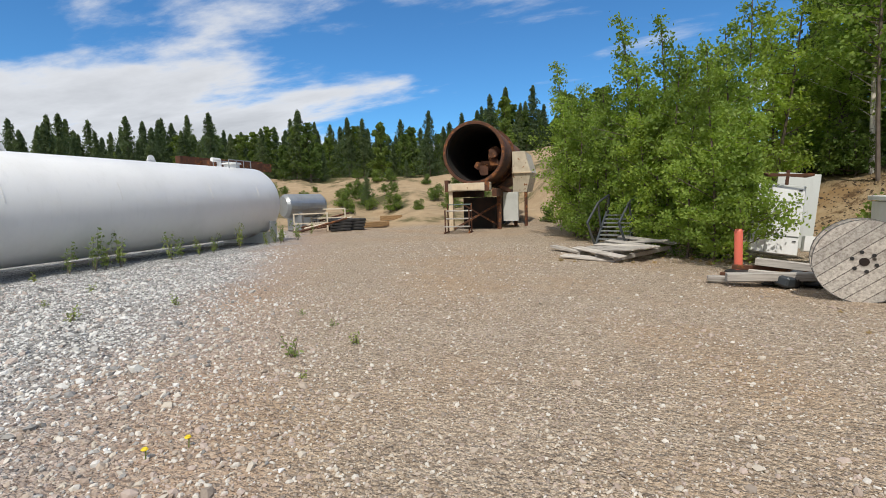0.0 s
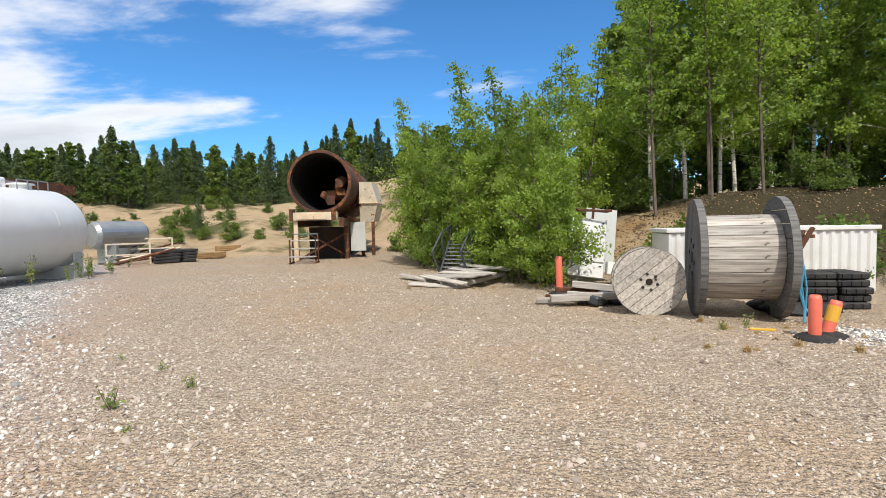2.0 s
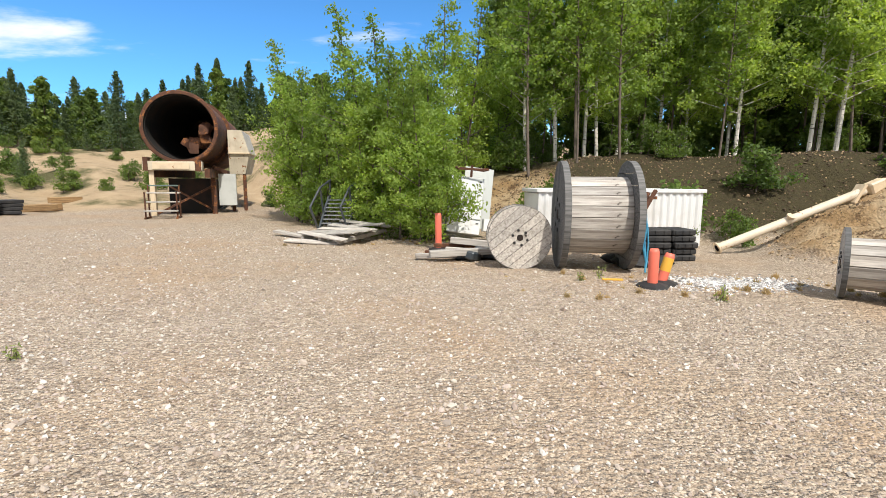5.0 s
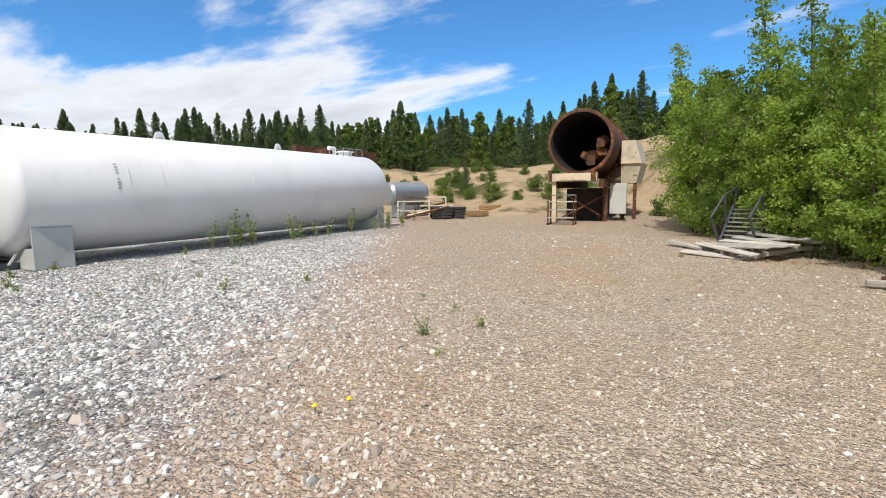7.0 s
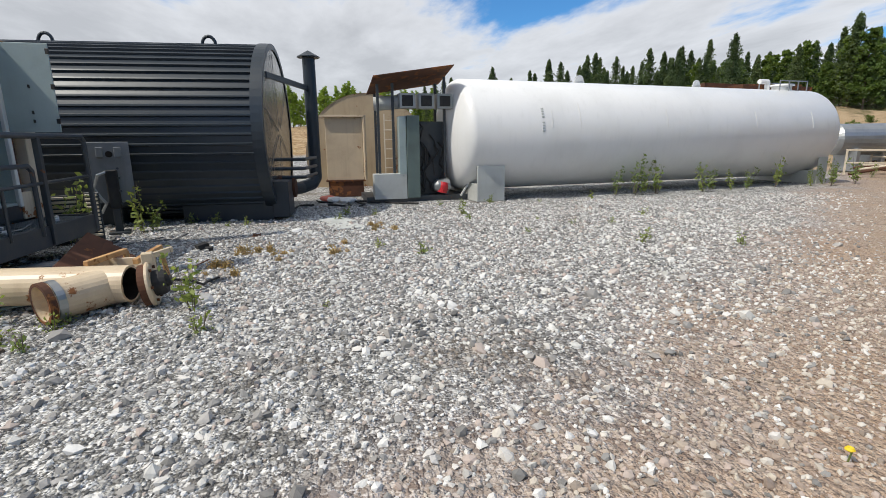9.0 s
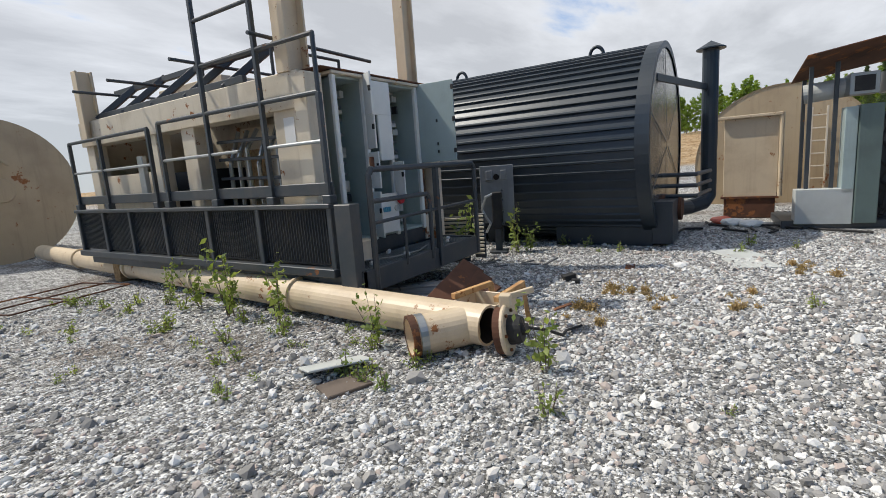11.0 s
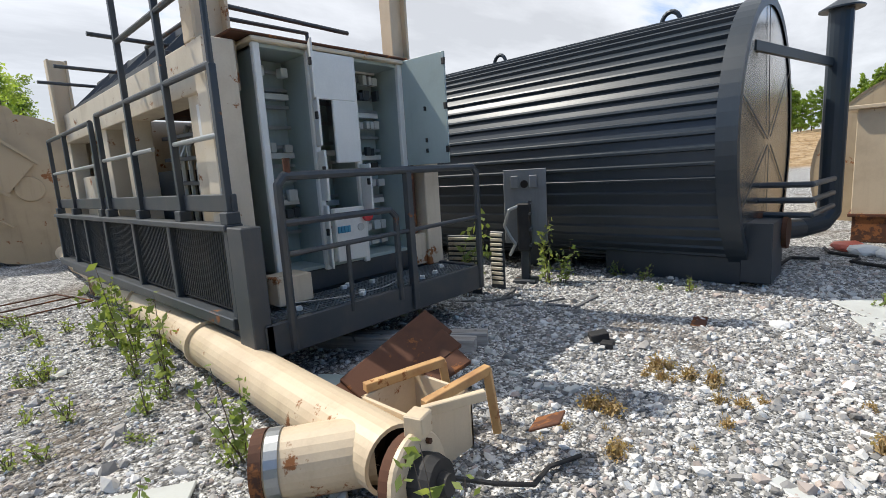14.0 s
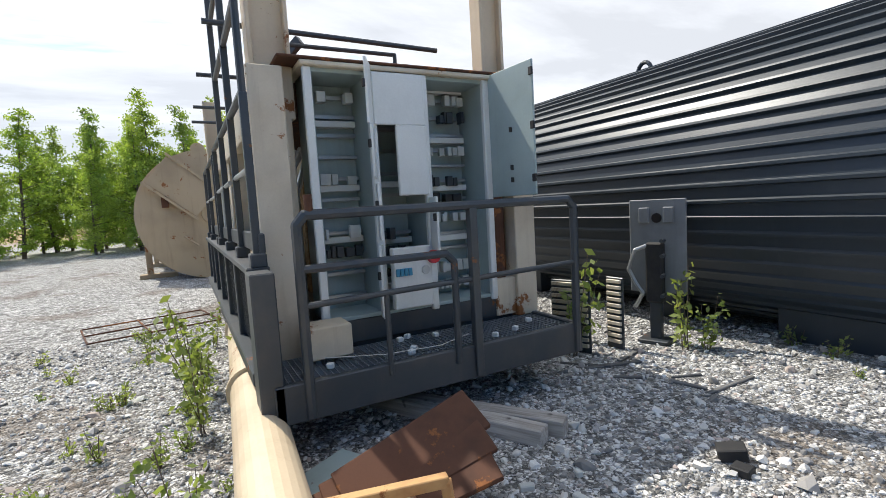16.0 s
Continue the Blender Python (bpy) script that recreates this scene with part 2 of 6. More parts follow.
def stone_material(name, cols):
    n = Nodes(name, 0.9, 0, 0.25)
    isl = n.add("ShaderNodeNewGeometry").outputs["Random Per Island"]
    r = n.math("FRACT", n.math("ADD", isl, n.rand))
    cr = n.add("ShaderNodeValToRGB")
    cr.color_ramp.interpolation = "CONSTANT"
    els = cr.color_ramp.elements
    els[0].color, els[0].position = (*cols[0], 1), 0
    els[1].color, els[1].position = (*cols[-1], 1), 1 - 1 / len(cols)
    for i, c in enumerate(cols[1:-1], 1):
        els.new(i / len(cols)).color = (*c, 1)
    n.join(r, cr.inputs[0])
    c = n.mix(n.math("MULTIPLY", n.noise(45, 4), 0.4), cr.outputs[0], (0.25, 0.23, 0.2))
    return n.colour(c).bump(n.noise(60, 5), 0.3, 0.004).mat


GROUND = ground_material()
STONE_W = stone_material("white_crushed_stone", [(0.20, 0.20, 0.20), (0.34, 0.33, 0.32), (0.80, 0.80, 0.78), (0.66, 0.66, 0.64), (0.28, 0.28, 0.28), (0.74, 0.72, 0.69), (0.45, 0.44, 0.43), (0.84, 0.84, 0.83), (0.52, 0.44, 0.40)])
STONE_T = stone_material("tan_gravel_stone", [(0.48, 0.40, 0.33), (0.60, 0.54, 0.46), (0.30, 0.25, 0.21), (0.52, 0.42, 0.37), (0.70, 0.66, 0.60), (0.38, 0.30, 0.25)])
WHITE = painted("white_tank_paint", (0.86, 0.87, 0.87), (0.66, 0.67, 0.66), 0.32, 0, 0.7, 0.35)
BEIGE = painted("beige_plant_paint", (0.68, 0.60, 0.47), (0.42, 0.34, 0.24), 0.5, 0, 1.6, 0.6, 0.13)
BEIGE_PIPE = painted("cream_pipe_paint", (0.70, 0.57, 0.40), (0.46, 0.34, 0.22), 0.42, 0, 2.2, 0.45, 0.11)
TANPAINT = painted("tan_tank_paint", (0.50, 0.38, 0.235), (0.32, 0.23, 0.14), 0.55, 0, 0.8, 0.7, 0.13)
BLACK = painted("black_sheet_metal", (0.024, 0.036, 0.050), (0.042, 0.054, 0.066), 0.4, 0.1, 1.2, 0.5)
DARK = painted("dark_grey_steel_paint", (0.052, 0.063, 0.074), (0.10, 0.095, 0.09), 0.42, 0.2, 3, 0.6, 0.08)
MESH = painted("black_mesh_panel", (0.014, 0.017, 0.020), (0.05, 0.045, 0.04), 0.6, 0.2, 3, 0.5)
RUST = painted("rusty_steel", (0.115, 0.048, 0.026), (0.055, 0.026, 0.016), 0.85, 0.1, 3, 0.8, 0.2, False, 0.5, (0.19, 0.07, 0.03))
ORANGERUST = painted("orange_rusted_cream_paint", (0.60, 0.36, 0.15), (0.34, 0.15, 0.06), 0.65, 0, 6, 0.7, 0.2, False)
# soot on the drum lining; elsewhere near-black that paints shade into hollows
SOOT_SHADE = painted("sooty_drum_lining", (0.012, 0.010, 0.009), (0.05, 0.022, 0.012), 0.9, 0, 1.5, 0.7, 0, False)
CABGREY = painted("grey_cabinet_paint", (0.78, 0.80, 0.78), (0.55, 0.57, 0.55), 0.4, 0, 2, 0.35)
CABIN = painted("blue_grey_cabinet_inside", (0.38, 0.47, 0.47), (0.25, 0.30, 0.30), 0.45, 0, 2, 0.5)
GREENGREY = painted("green_grey_panel_paint", (0.13, 0.18, 0.17), (0.08, 0.10, 0.10), 0.45, 0, 2, 0.5)
LIGHTGREY = painted("pale_grey_panel_paint", (0.56, 0.58, 0.56), (0.40, 0.41, 0.39), 0.5, 0, 2, 0.5)
GALV = painted("galvanised_steel", (0.42, 0.44, 0.45), (0.30, 0.31, 0.32), 0.38, 0.7, 2, 0.5)
PLATE = painted("grey_pedestal_paint", (0.20, 0.215, 0.23), (0.12, 0.13, 0.14), 0.5, 0, 3, 0.5)
LITTER = painted("dry_litter", (0.11, 0.075, 0.045), (0.05, 0.035, 0.02), 0.9, 0, 6, 0.7, 0, False)
CLOD = painted("sandy_clod", (0.46, 0.33, 0.19), (0.28, 0.19, 0.11), 0.95, 0, 6, 0.7, 0, False)
WHITESHEET = painted("white_corrugated_sheet", (0.76, 0.77, 0.77), (0.5, 0.47, 0.42), 0.5, 0, 1.2, 0.5)
RUBBER = painted("black_rubber", (0.018, 0.018, 0.019), (0.06, 0.055, 0.05), 0.7, 0, 4, 0.6, 0, False)
ORANGE = painted("faded_orange_plastic", (0.78, 0.17, 0.11), (0.6, 0.14, 0.09), 0.5, 0, 3, 0.4, 0, False)
RED = painted("red_plastic", (0.62, 0.03, 0.04), (0.4, 0.03, 0.03), 0.35, 0, 4, 0.3, 0, False)
YELLOW = painted("yellow_plastic", (0.75, 0.42, 0.05), (0.5, 0.3, 0.05), 0.5, 0, 4, 0.3, 0, False)
BLUE = painted("blue_plastic", (0.06, 0.30, 0.48), (0.04, 0.2, 0.3), 0.5, 0, 4, 0.3, 0, False)
PAPER = painted("white_paper", (0.82, 0.82, 0.80), (0.7, 0.7, 0.68), 0.7, 0, 3, 0.2, 0, False)
WOODX = timber("grey_wood_x", (0.60, 0.57, 0.53), (0.30, 0.27, 0.245), 0)
WOODD = timber("dark_grey_wood", (0.19, 0.19, 0.19), (0.08, 0.08, 0.08), 0)
WOODB = timber("weathered_brown_wood", (0.40, 0.27, 0.14), (0.20, 0.12, 0.06), 0)
DISC = painted("bright_end_sheet", (0.50, 0.50, 0.49), (0.40, 0.34, 0.27), 0.22, 0.9, 0.7, 0.6)
BARK = painted("grey_brown_bark", (0.16, 0.125, 0.10), (0.07, 0.055, 0.045), 0.9, 0, 4, 0.7, 0, False)


def birch_bark():
    n = Nodes("birch_bark", 0.8, 0, 0.2)
    m = n.step(n.noise(5, 4, 0.6, stretch=(1, 1, 4)), 0.56, 0.64)
    return n.colour(n.mix(m, (0.62, 0.58, 0.52), (0.07, 0.06, 0.05))).bump(n.noise(20, 4), 0.3, 0.01).mat


BIRCH = birch_bark()
LEAF = foliage("birch_leaves", (0.22, 0.33, 0.075), (0.37, 0.48, 0.13), 0.5)
# lighter copy of the birch leaves; the colour makes up for missing light
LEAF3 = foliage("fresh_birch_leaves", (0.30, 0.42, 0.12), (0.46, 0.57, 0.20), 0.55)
LEAF2 = foliage("darker_leaves", (0.12, 0.19, 0.05), (0.22, 0.30, 0.085), 0.42)
# needle green paled and greyed: distance haze mixed into the colour
NEEDLE = foliage("conifer_needles", (0.085, 0.13, 0.07), (0.15, 0.205, 0.10), 0.3)
WEED = foliage("weed_leaves", (0.20, 0.27, 0.10), (0.38, 0.44, 0.20), 0.45)
DRYGRASS = foliage("dry_grass", (0.45, 0.32, 0.19), (0.60, 0.46, 0.30), 0.35)
PETAL = painted("yellow_petal", (0.85, 0.62, 0.02), (0.8, 0.5, 0.02), 0.6, 0, 20, 0.3, 0, False)


# ---- building helpers ----
def top_of(ob):
    while ob.parent:
        ob = ob.parent
    return ob


def thing(name, base, label, category, group="", turn=0.0):
    """An Empty at a thing's base, to hold its parts."""
    ob = new(name)
    ob.matrix_basis = pose(*base, 0, 0, turn)
    return tagged(ob, label, category, group)


def part(name, bm, material, parent, label="", smooth=False):
    """One mesh under a thing or a part; built in the thing's own coordinates."""
    me = bpy.data.meshes.new(name)
    bmesh.ops.recalc_face_normals(bm, faces=bm.faces)
    bm.to_mesh(me)
    bm.free()
    me.materials.append(material)
    if smooth:
        me.shade_smooth()
    ob = new(name, me)
    ob.parent = parent
    return tagged(ob, label)


def again(src, parent, m):
    """Another object on the same mesh."""
    ob = new(src.name.split(".")[0], src.data)
    ob.parent, ob.matrix_basis = parent, m
    return ob


def alone(name, bm, material, label, category, group="", at=(0, 0, 0), turn=0.0, smooth=False, kind=""):
    me = bpy.data.meshes.new(name)
    bmesh.ops.recalc_face_normals(bm, faces=bm.faces)
    bm.to_mesh(me)
    bm.free()
    me.materials.append(material)
    if smooth:
        me.shade_smooth()
    ob = new(name, me)
    ob.matrix_basis = pose(*at, 0, 0, turn)
    return tagged(ob, label, category, group, kind)


def box(c, s, bm=None, bevel=0.008, rot=None):
    """A bevelled box of size s about c."""
    bm = bm or bmesh.new()
    m = Matrix.Translation(c) @ (rot.to_4x4() if rot else Matrix()) @ Matrix.Diagonal((*s, 1))
    vs = bmesh.ops.create_cube(bm, size=1, matrix=m)["verts"]
    if bevel and min(s) > bevel * 2.2:
        es = list({e for v in vs for e in v.link_edges})
        bmesh.ops.bevel(bm, geom=es, offset=bevel, segments=1, affect="EDGES")
    return bm


def span(lo, hi, bm=None, bevel=0.008):
    """A box from corner lo to corner hi."""
    return box([(a + b) / 2 for a, b in zip(lo, hi)], [abs(b - a) for a, b in zip(lo, hi)], bm, bevel)


def bar(p, q, w, h, bm=None, bevel=0.004):
    """A square bar from p to q."""
    p, q = Vector(p), Vector(q)
    d = q - p
    rot = d.to_track_quat("X", "Z").to_matrix()
    return box((p + q) / 2, (d.length, w, h), bm, bevel, rot)


def rod(p, q, r0, r1=None, bm=None, seg=10, caps=True):
    """A round bar, tapered if r1 is given."""
    bm = bm or bmesh.new()
    p, q = Vector(p), Vector(q)
    d = q - p
    m = Matrix.Translation((p + q) / 2) @ d.to_track_quat("Z", "Y").to_matrix().to_4x4()
    bmesh.ops.create_cone(bm, cap_ends=caps, segments=seg, radius1=r0, radius2=r0 if r1 is None else r1, depth=d.length, matrix=m)
    return bm


def bent(points, r, bm=None, seg=8):
    """A bent pipe through points."""
    bm = bm or bmesh.new()
    for a, b in zip(points, points[1:]):
        rod(a, b, r, None, bm, seg)
    for a in points[1:-1]:
        bmesh.ops.create_uvsphere(bm, u_segments=seg, v_segments=6, radius=r * 1.01, matrix=Matrix.Translation(a))
    return bm


def lathe(profile, m, seg=48, bm=None):
    """A shape turned about z from (radius, height) pairs, then placed by m."""
    bm = bm or bmesh.new()
    rings = []
    for r, z in profile:
        if r < 1e-5:
            rings.append([bm.verts.new(m @ Vector((0, 0, z)))])
        else:
            rings.append([bm.verts.new(m @ Vector((r * math.cos(2 * math.pi * i / seg), r * math.sin(2 * math.pi * i / seg), z))) for i in range(seg)])
    for a, b in zip(rings, rings[1:]):
        for i in range(seg):
            j = (i + 1) % seg
            quad = [a[i % len(a)], a[j % len(a)], b[j % len(b)], b[i % len(b)]]
            quad = list(dict.fromkeys(quad))
            if len(quad) > 2:
                bm.faces.new(quad)
    return bm


def along(p, d):
    """A frame at p whose z axis runs along d."""
    return Matrix.Translation(p) @ Vector(d).to_track_quat("Z", "Y").to_matrix().to_4x4()


# ---- ground ----
def smooth(a, b, v):
    t = np.clip((v - a) / (b - a), 0, 1)
    return t * t * (3 - 2 * t)


def wave(x, y, s, k):
    return np.sin(x * s + k) * np.sin(y * s * 1.3 + 2 * k) + 0.5 * np.sin(x * s * 2.3 + y * s * 1.7 + k)


def height(x, y):
    """The ground's height: a level yard, a sandy bank behind it and a mound of spoil."""
    x, y = np.asarray(x, float), np.asarray(y, float)
    d = np.minimum((x - 2) * 0.827 + (y - 12.6) * 0.561, (x - 2) * 0.322 + (y - 12.2) * 0.947)
    h = (2.25 + 0.15 * wave(x, y, 0.8, 1)) * smooth(0.2, 5.2, d + 0.35 * wave(x, y, 0.9, 0.4))
    r = np.hypot((x - 11.2) / 1.0, (y - 7.6) / 0.85)
    h = np.maximum(h, (1.75 + 0.18 * wave(x, y, 1.3, 2)) * smooth(5.0, 1.2, r + 0.25 * wave(x, y, 1.7, 3)))
    r2 = np.hypot((x - 13.5) / 1.0, (y - 1.0) / 1.6)
    h = np.maximum(h, (1.3 + 0.15 * wave(x, y, 1.1, 5)) * smooth(6.0, 1.5, r2 + 0.25 * wave(x, y, 1.7, 1)))
    far = np.hypot(x + 4, y - 4)
    h = h + 0.012 * wave(x, y, 2.1, 0.7) * smooth(1, 4, far) + 0.10 * smooth(26, 45, far) * (1 + wave(x, y, 0.35, 2))
    h = h + smooth(40, 120, far) * 1.2
    left = smooth(24, 34, y - 0.45 * x)
    # the clearing climbs to the forest, and a sandy ridge lies to the west
    climb = 3.6 * smooth(30, 62, y - 0.45 * x)
    ridge = 3.0 * smooth(45, 78, -x) * smooth(-48, -20, y) * smooth(34, 6, y)
    return h + left * (0.35 + 0.35 * wave(x, y, 0.42, 4)) + np.maximum(climb, ridge)


def ground_height(x, y):
    return float(height(x, y))


def axis(lo, hi, near, far):
    a = np.arange(lo, hi + 1e-6, near)
    up = hi + np.cumsum(near * 1.22 ** np.arange(1, 32))
    dn = lo - np.cumsum(near * 1.22 ** np.arange(1, 32))
    return np.concatenate([dn[dn > -far][::-1], a, up[up < far]])


xs, ys = axis(-22, 20, 0.25, 900), axis(-18, 30, 0.25, 900)
gx, gy = np.meshgrid(xs, ys)
gz = height(gx, gy)
nx = len(xs)
gv = np.stack([gx.ravel(), gy.ravel(), gz.ravel()], 1)
idx = np.arange(len(gv)).reshape(gx.shape)
gf = np.stack([idx[:-1, :-1], idx[:-1, 1:], idx[1:, 1:], idx[1:, :-1]], -1).reshape(-1, 4)
gm = bpy.data.meshes.new("ground")
gm.from_pydata(gv.tolist(), [], gf.tolist())
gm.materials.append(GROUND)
gm.shade_smooth()
ground = tagged(new("ground", gm), "gravel yard of white crushed stone and tan gravel with sandy banks", "ground", kind="structure")


# ---- white tank ----
def white_tank():
    """Long white horizontal tank on plate saddles; local y runs along it."""
    t = thing("storage_tank", (-13.83, 2.23, 0), "long white horizontal steel storage tank on plate saddles", "tank", turn=10.4)
    r, z = 1.36, 1.57
    y0, y1 = -0.35, 11.75
    prof = [(0, y0 - 0.42)] + [(r * math.sin(a), y0 - 0.42 * math.cos(a)) for a in (0.2, 0.45, 0.75, 1.05, 1.3)] + [(r, y0)]
    m = Matrix.Translation((0, 0, z)) @ pose(0, 0, 0, -90, 0, 0)
    prof += [(r, y1)] + [(r * math.sin(a), y1 + 0.42 * math.cos(a)) for a in (1.3, 1.05, 0.75, 0.45, 0.2)] + [(0, y1 + 0.42)]
    part("shell", lathe(prof, m, 72), WHITE, t, smooth=True)
    for y, w in ((0.05, 0.72), (11.5, 0.42)):
        b = span((-1.05, y - w / 2, 0), (1.19, y + w / 2, 0.42))
        box((1.19, y, 0.42), (0.03, w, 0.84), b)
        part("saddle", b, LIGHTGREY, t, "pale grey steel plate saddle")
    for y in (3.2, 7.3):
        b = lathe([(0.0, -0.012), (0.13, -0.012), (0.13, 0.012), (0, 0.012)], Matrix.Translation((0, y, z + r + 0.08)) @ pose(0, 0, 0, 90, 0, 90), 16)
        span((-0.012, y - 0.16, z + r - 0.03), (0.012, y + 0.16, z + r + 0.06), b, 0.004)
        rod((-0.02, y, z + r + 0.1), (0.02, y, z + r + 0.1), 0.045, None, b)
        part("lifting_lug", b, WHITE, t)
    b = bent([(0, 10.2, z + r - 0.03), (0, 10.2, z + r + 0.24), (0, 9.85, z + r + 0.24)], 0.075)
    part("vent_pipe", b, WHITE, t)
    part("manhole", lathe([(0, 0.17), (0.34, 0.17), (0.36, 0.13), (0.36, 0.12), (0.28, 0.11), (0.28, -0.06)], Matrix.Translation((0, 10.85, z + r)), 24), WHITE, t)
    b = bmesh.new()
    for y in (10.3, 10.7, 11.1, 11.5):
        for x in (-0.35, 0.35):
            bar((x, y, z + r - 0.08), (x, y, z + r + 0.26), 0.03, 0.03, b)
    for x in (-0.35, 0.35):
        bar((x, 10.3, z + r + 0.25), (x, 11.5, z + r + 0.25), 0.03, 0.03, b)
    part("top_rail", b, GALV, t)
    for y, ln in ((1.6, .5), (2.4, .8), (5.1, .6), (8.3, .6), (10.6, .6)):
        b = bmesh.new()
        for i in range(5):
            a = 0.15 + ln * 0.12 * i
            box((math.cos(a) * (r + 0.004), y, z + math.sin(a) * (r + 0.004)), (0.006, 0.022, ln * 0.175), b, 0, Matrix.Rotation(-a, 3, "Y"))
        part("weld_scar", b, PAPER, t, "bright chipped weld mark")
    b = bmesh.new()
    for i in range(9):
        a = 0.05 + 0.05 * i
        if i != 4:
            box((math.cos(a) * (r + 0.004), 1.35, z + math.sin(a) * (r + 0.004)), (0.006, 0.07, 0.035), b, 0, Matrix.Rotation(-a, 3, "Y"))
    part("stencil_mark", b, LIGHTGREY, t, "faint unreadable grey stencil")["kind"] = "stuff"
    return t


white_tank()


def black_tank():
    """Insulated tank clad in black lapped sheet, axis along y."""
    r, cz, y0, y1 = 1.61, 1.62, -8.6, -2.18
    t = thing("insulated_tank", (-11.75, -5.4, 0), "black insulated horizontal tank clad in ribbed sheet metal", "tank")
    n = 64
    w = 2 * math.pi / n
    L = y1 - y0
    off = -5.4
    bm = bmesh.new()
    prof = [(-0.5, r - 0.016), (-0.42, r + 0.026), (-0.26, r + 0.026), (-0.16, r), (0.5, r - 0.014)]
    rows = [[bm.verts.new((rr * math.cos(a * w), yy - off, rr * math.sin(a * w))) for a, rr in prof] for yy in (y0, y1)]
    for i in range(len(prof) - 1):
        bm.faces.new((rows[0][i], rows[0][i + 1], rows[1][i + 1], rows[1][i]))
    first = part("slat", bm, BLACK, t)
    first.matrix_basis = pose(0, 0, cz)
    for i in range(1, n):
        again(first, t, pose(0, 0, cz, 0, -360 * i / n, 0))
    m = lambda yy: Matrix.Translation((0, yy - off, cz)) @ pose(0, 0, 0, -90, 0, 0)
    part("end_sheet", lathe([(0, 0.0), (r - 0.05, 0.0), (r - 0.05, -0.06), (0, -0.06)], m(y1 + 0.03), 60), DISC, t, "dull reflective metal end sheet")
    part("back_sheet", lathe([(0, 0.0), (r - 0.05, 0.0), (r - 0.05, -0.04), (0, -0.04)], m(y0 + 0.04), 60), BLACK, t)
    part("rim", lathe([(r - 0.06, 0.05), (r + 0.045, 0.05), (r + 0.045, -0.15), (r - 0.02, -0.15)], m(y1), 72), BLACK, t, smooth=False)
    b = bmesh.new()
    for a in (0.3, 1.4, 2.5, 3.6, 4.7, 5.8):
        bar((0.1 * math.cos(a), y1 - off + 0.045, cz + 0.1 * math.sin(a)), (1.6 * math.cos(a), y1 - off + 0.045, cz + 1.6 * math.sin(a)), 0.006, 0.02, b, 0)
    part("seam", b, DARK, t)
    for y in (-6.1, -3.3):
        b = bmesh.new()
        bmesh.ops.create_circle(b, segments=4, radius=0.001)
        b.clear()
        pts = [(0, y - off + 0.12 * math.cos(a), cz + r + 0.03 + 0.15 * math.sin(a)) for a in np.linspace(0, math.pi, 9)]
        bent(pts, 0.03, b)
        part("lifting_eye", b, BLACK, t)
    for lo, hi in (((-0.9, 0.25, 0), (1.0, 0.6, 0.5)), ((-0.9, -2.4, 0), (1.0, -2.0, 0.5)), ((-0.6, 1.6, 0), (0.95, 3.2, 0.5))):
        part("cradle", span(lo, hi), BLACK, t)
    part("valve_box", span((0.35, 3.2, 0.05), (1.0, 3.5, 0.72)), BLACK, t)
    b = bmesh.new()
    for k, zz in enumerate((0.75, 0.92, 1.1)):
        bent([(0.35, 3.2, zz), (0.35, 3.75, zz), (-0.9, 3.85, zz)], 0.035, b)
    part("pipework", b, DARK, t)
    part("flange", lathe([(0, .25), (.2, .25), (.2, .2), (.15, .2), (.15, 0), (.24, 0), (.24, -.05), (0, -.05)], along((0.3, 3.3, 0.55), (0, 1, 0)), 20), RUST, t)
    # flue beside the end
    cx, cy = -13.2 + 11.75, -1.62 - off
    b = bent([(cx, cy, 3.25), (cx, cy, 0.62), (cx + 0.12, cy - 0.08, 0.48), (cx + 0.4, cy - 0.3, 0.42), (cx + 0.9, cy - 0.5, 0.45)], 0.14, None, 16)
    flue = part("flue", b, BLACK, t)
    part("cap", lathe([(0.0, 0.16), (0.25, 0.02), (0.25, 0), (0.14, 0), (0.13, -0.07)], Matrix.Translation((cx, cy, 3.28)), 20), BLACK, flue)
    part("bracket", bar((cx + 0.05, cy - 0.05, 2.62), (0.9, y1 - off + 0.02, 2.62), 0.05, 0.11), BLACK, t)


black_tank()


# ---- control cabin on its skid ----
def rail_row(b, x, ya, yb, zz, r=0.026):
    rod((x, ya, zz), (x, yb, zz), r, None, b)


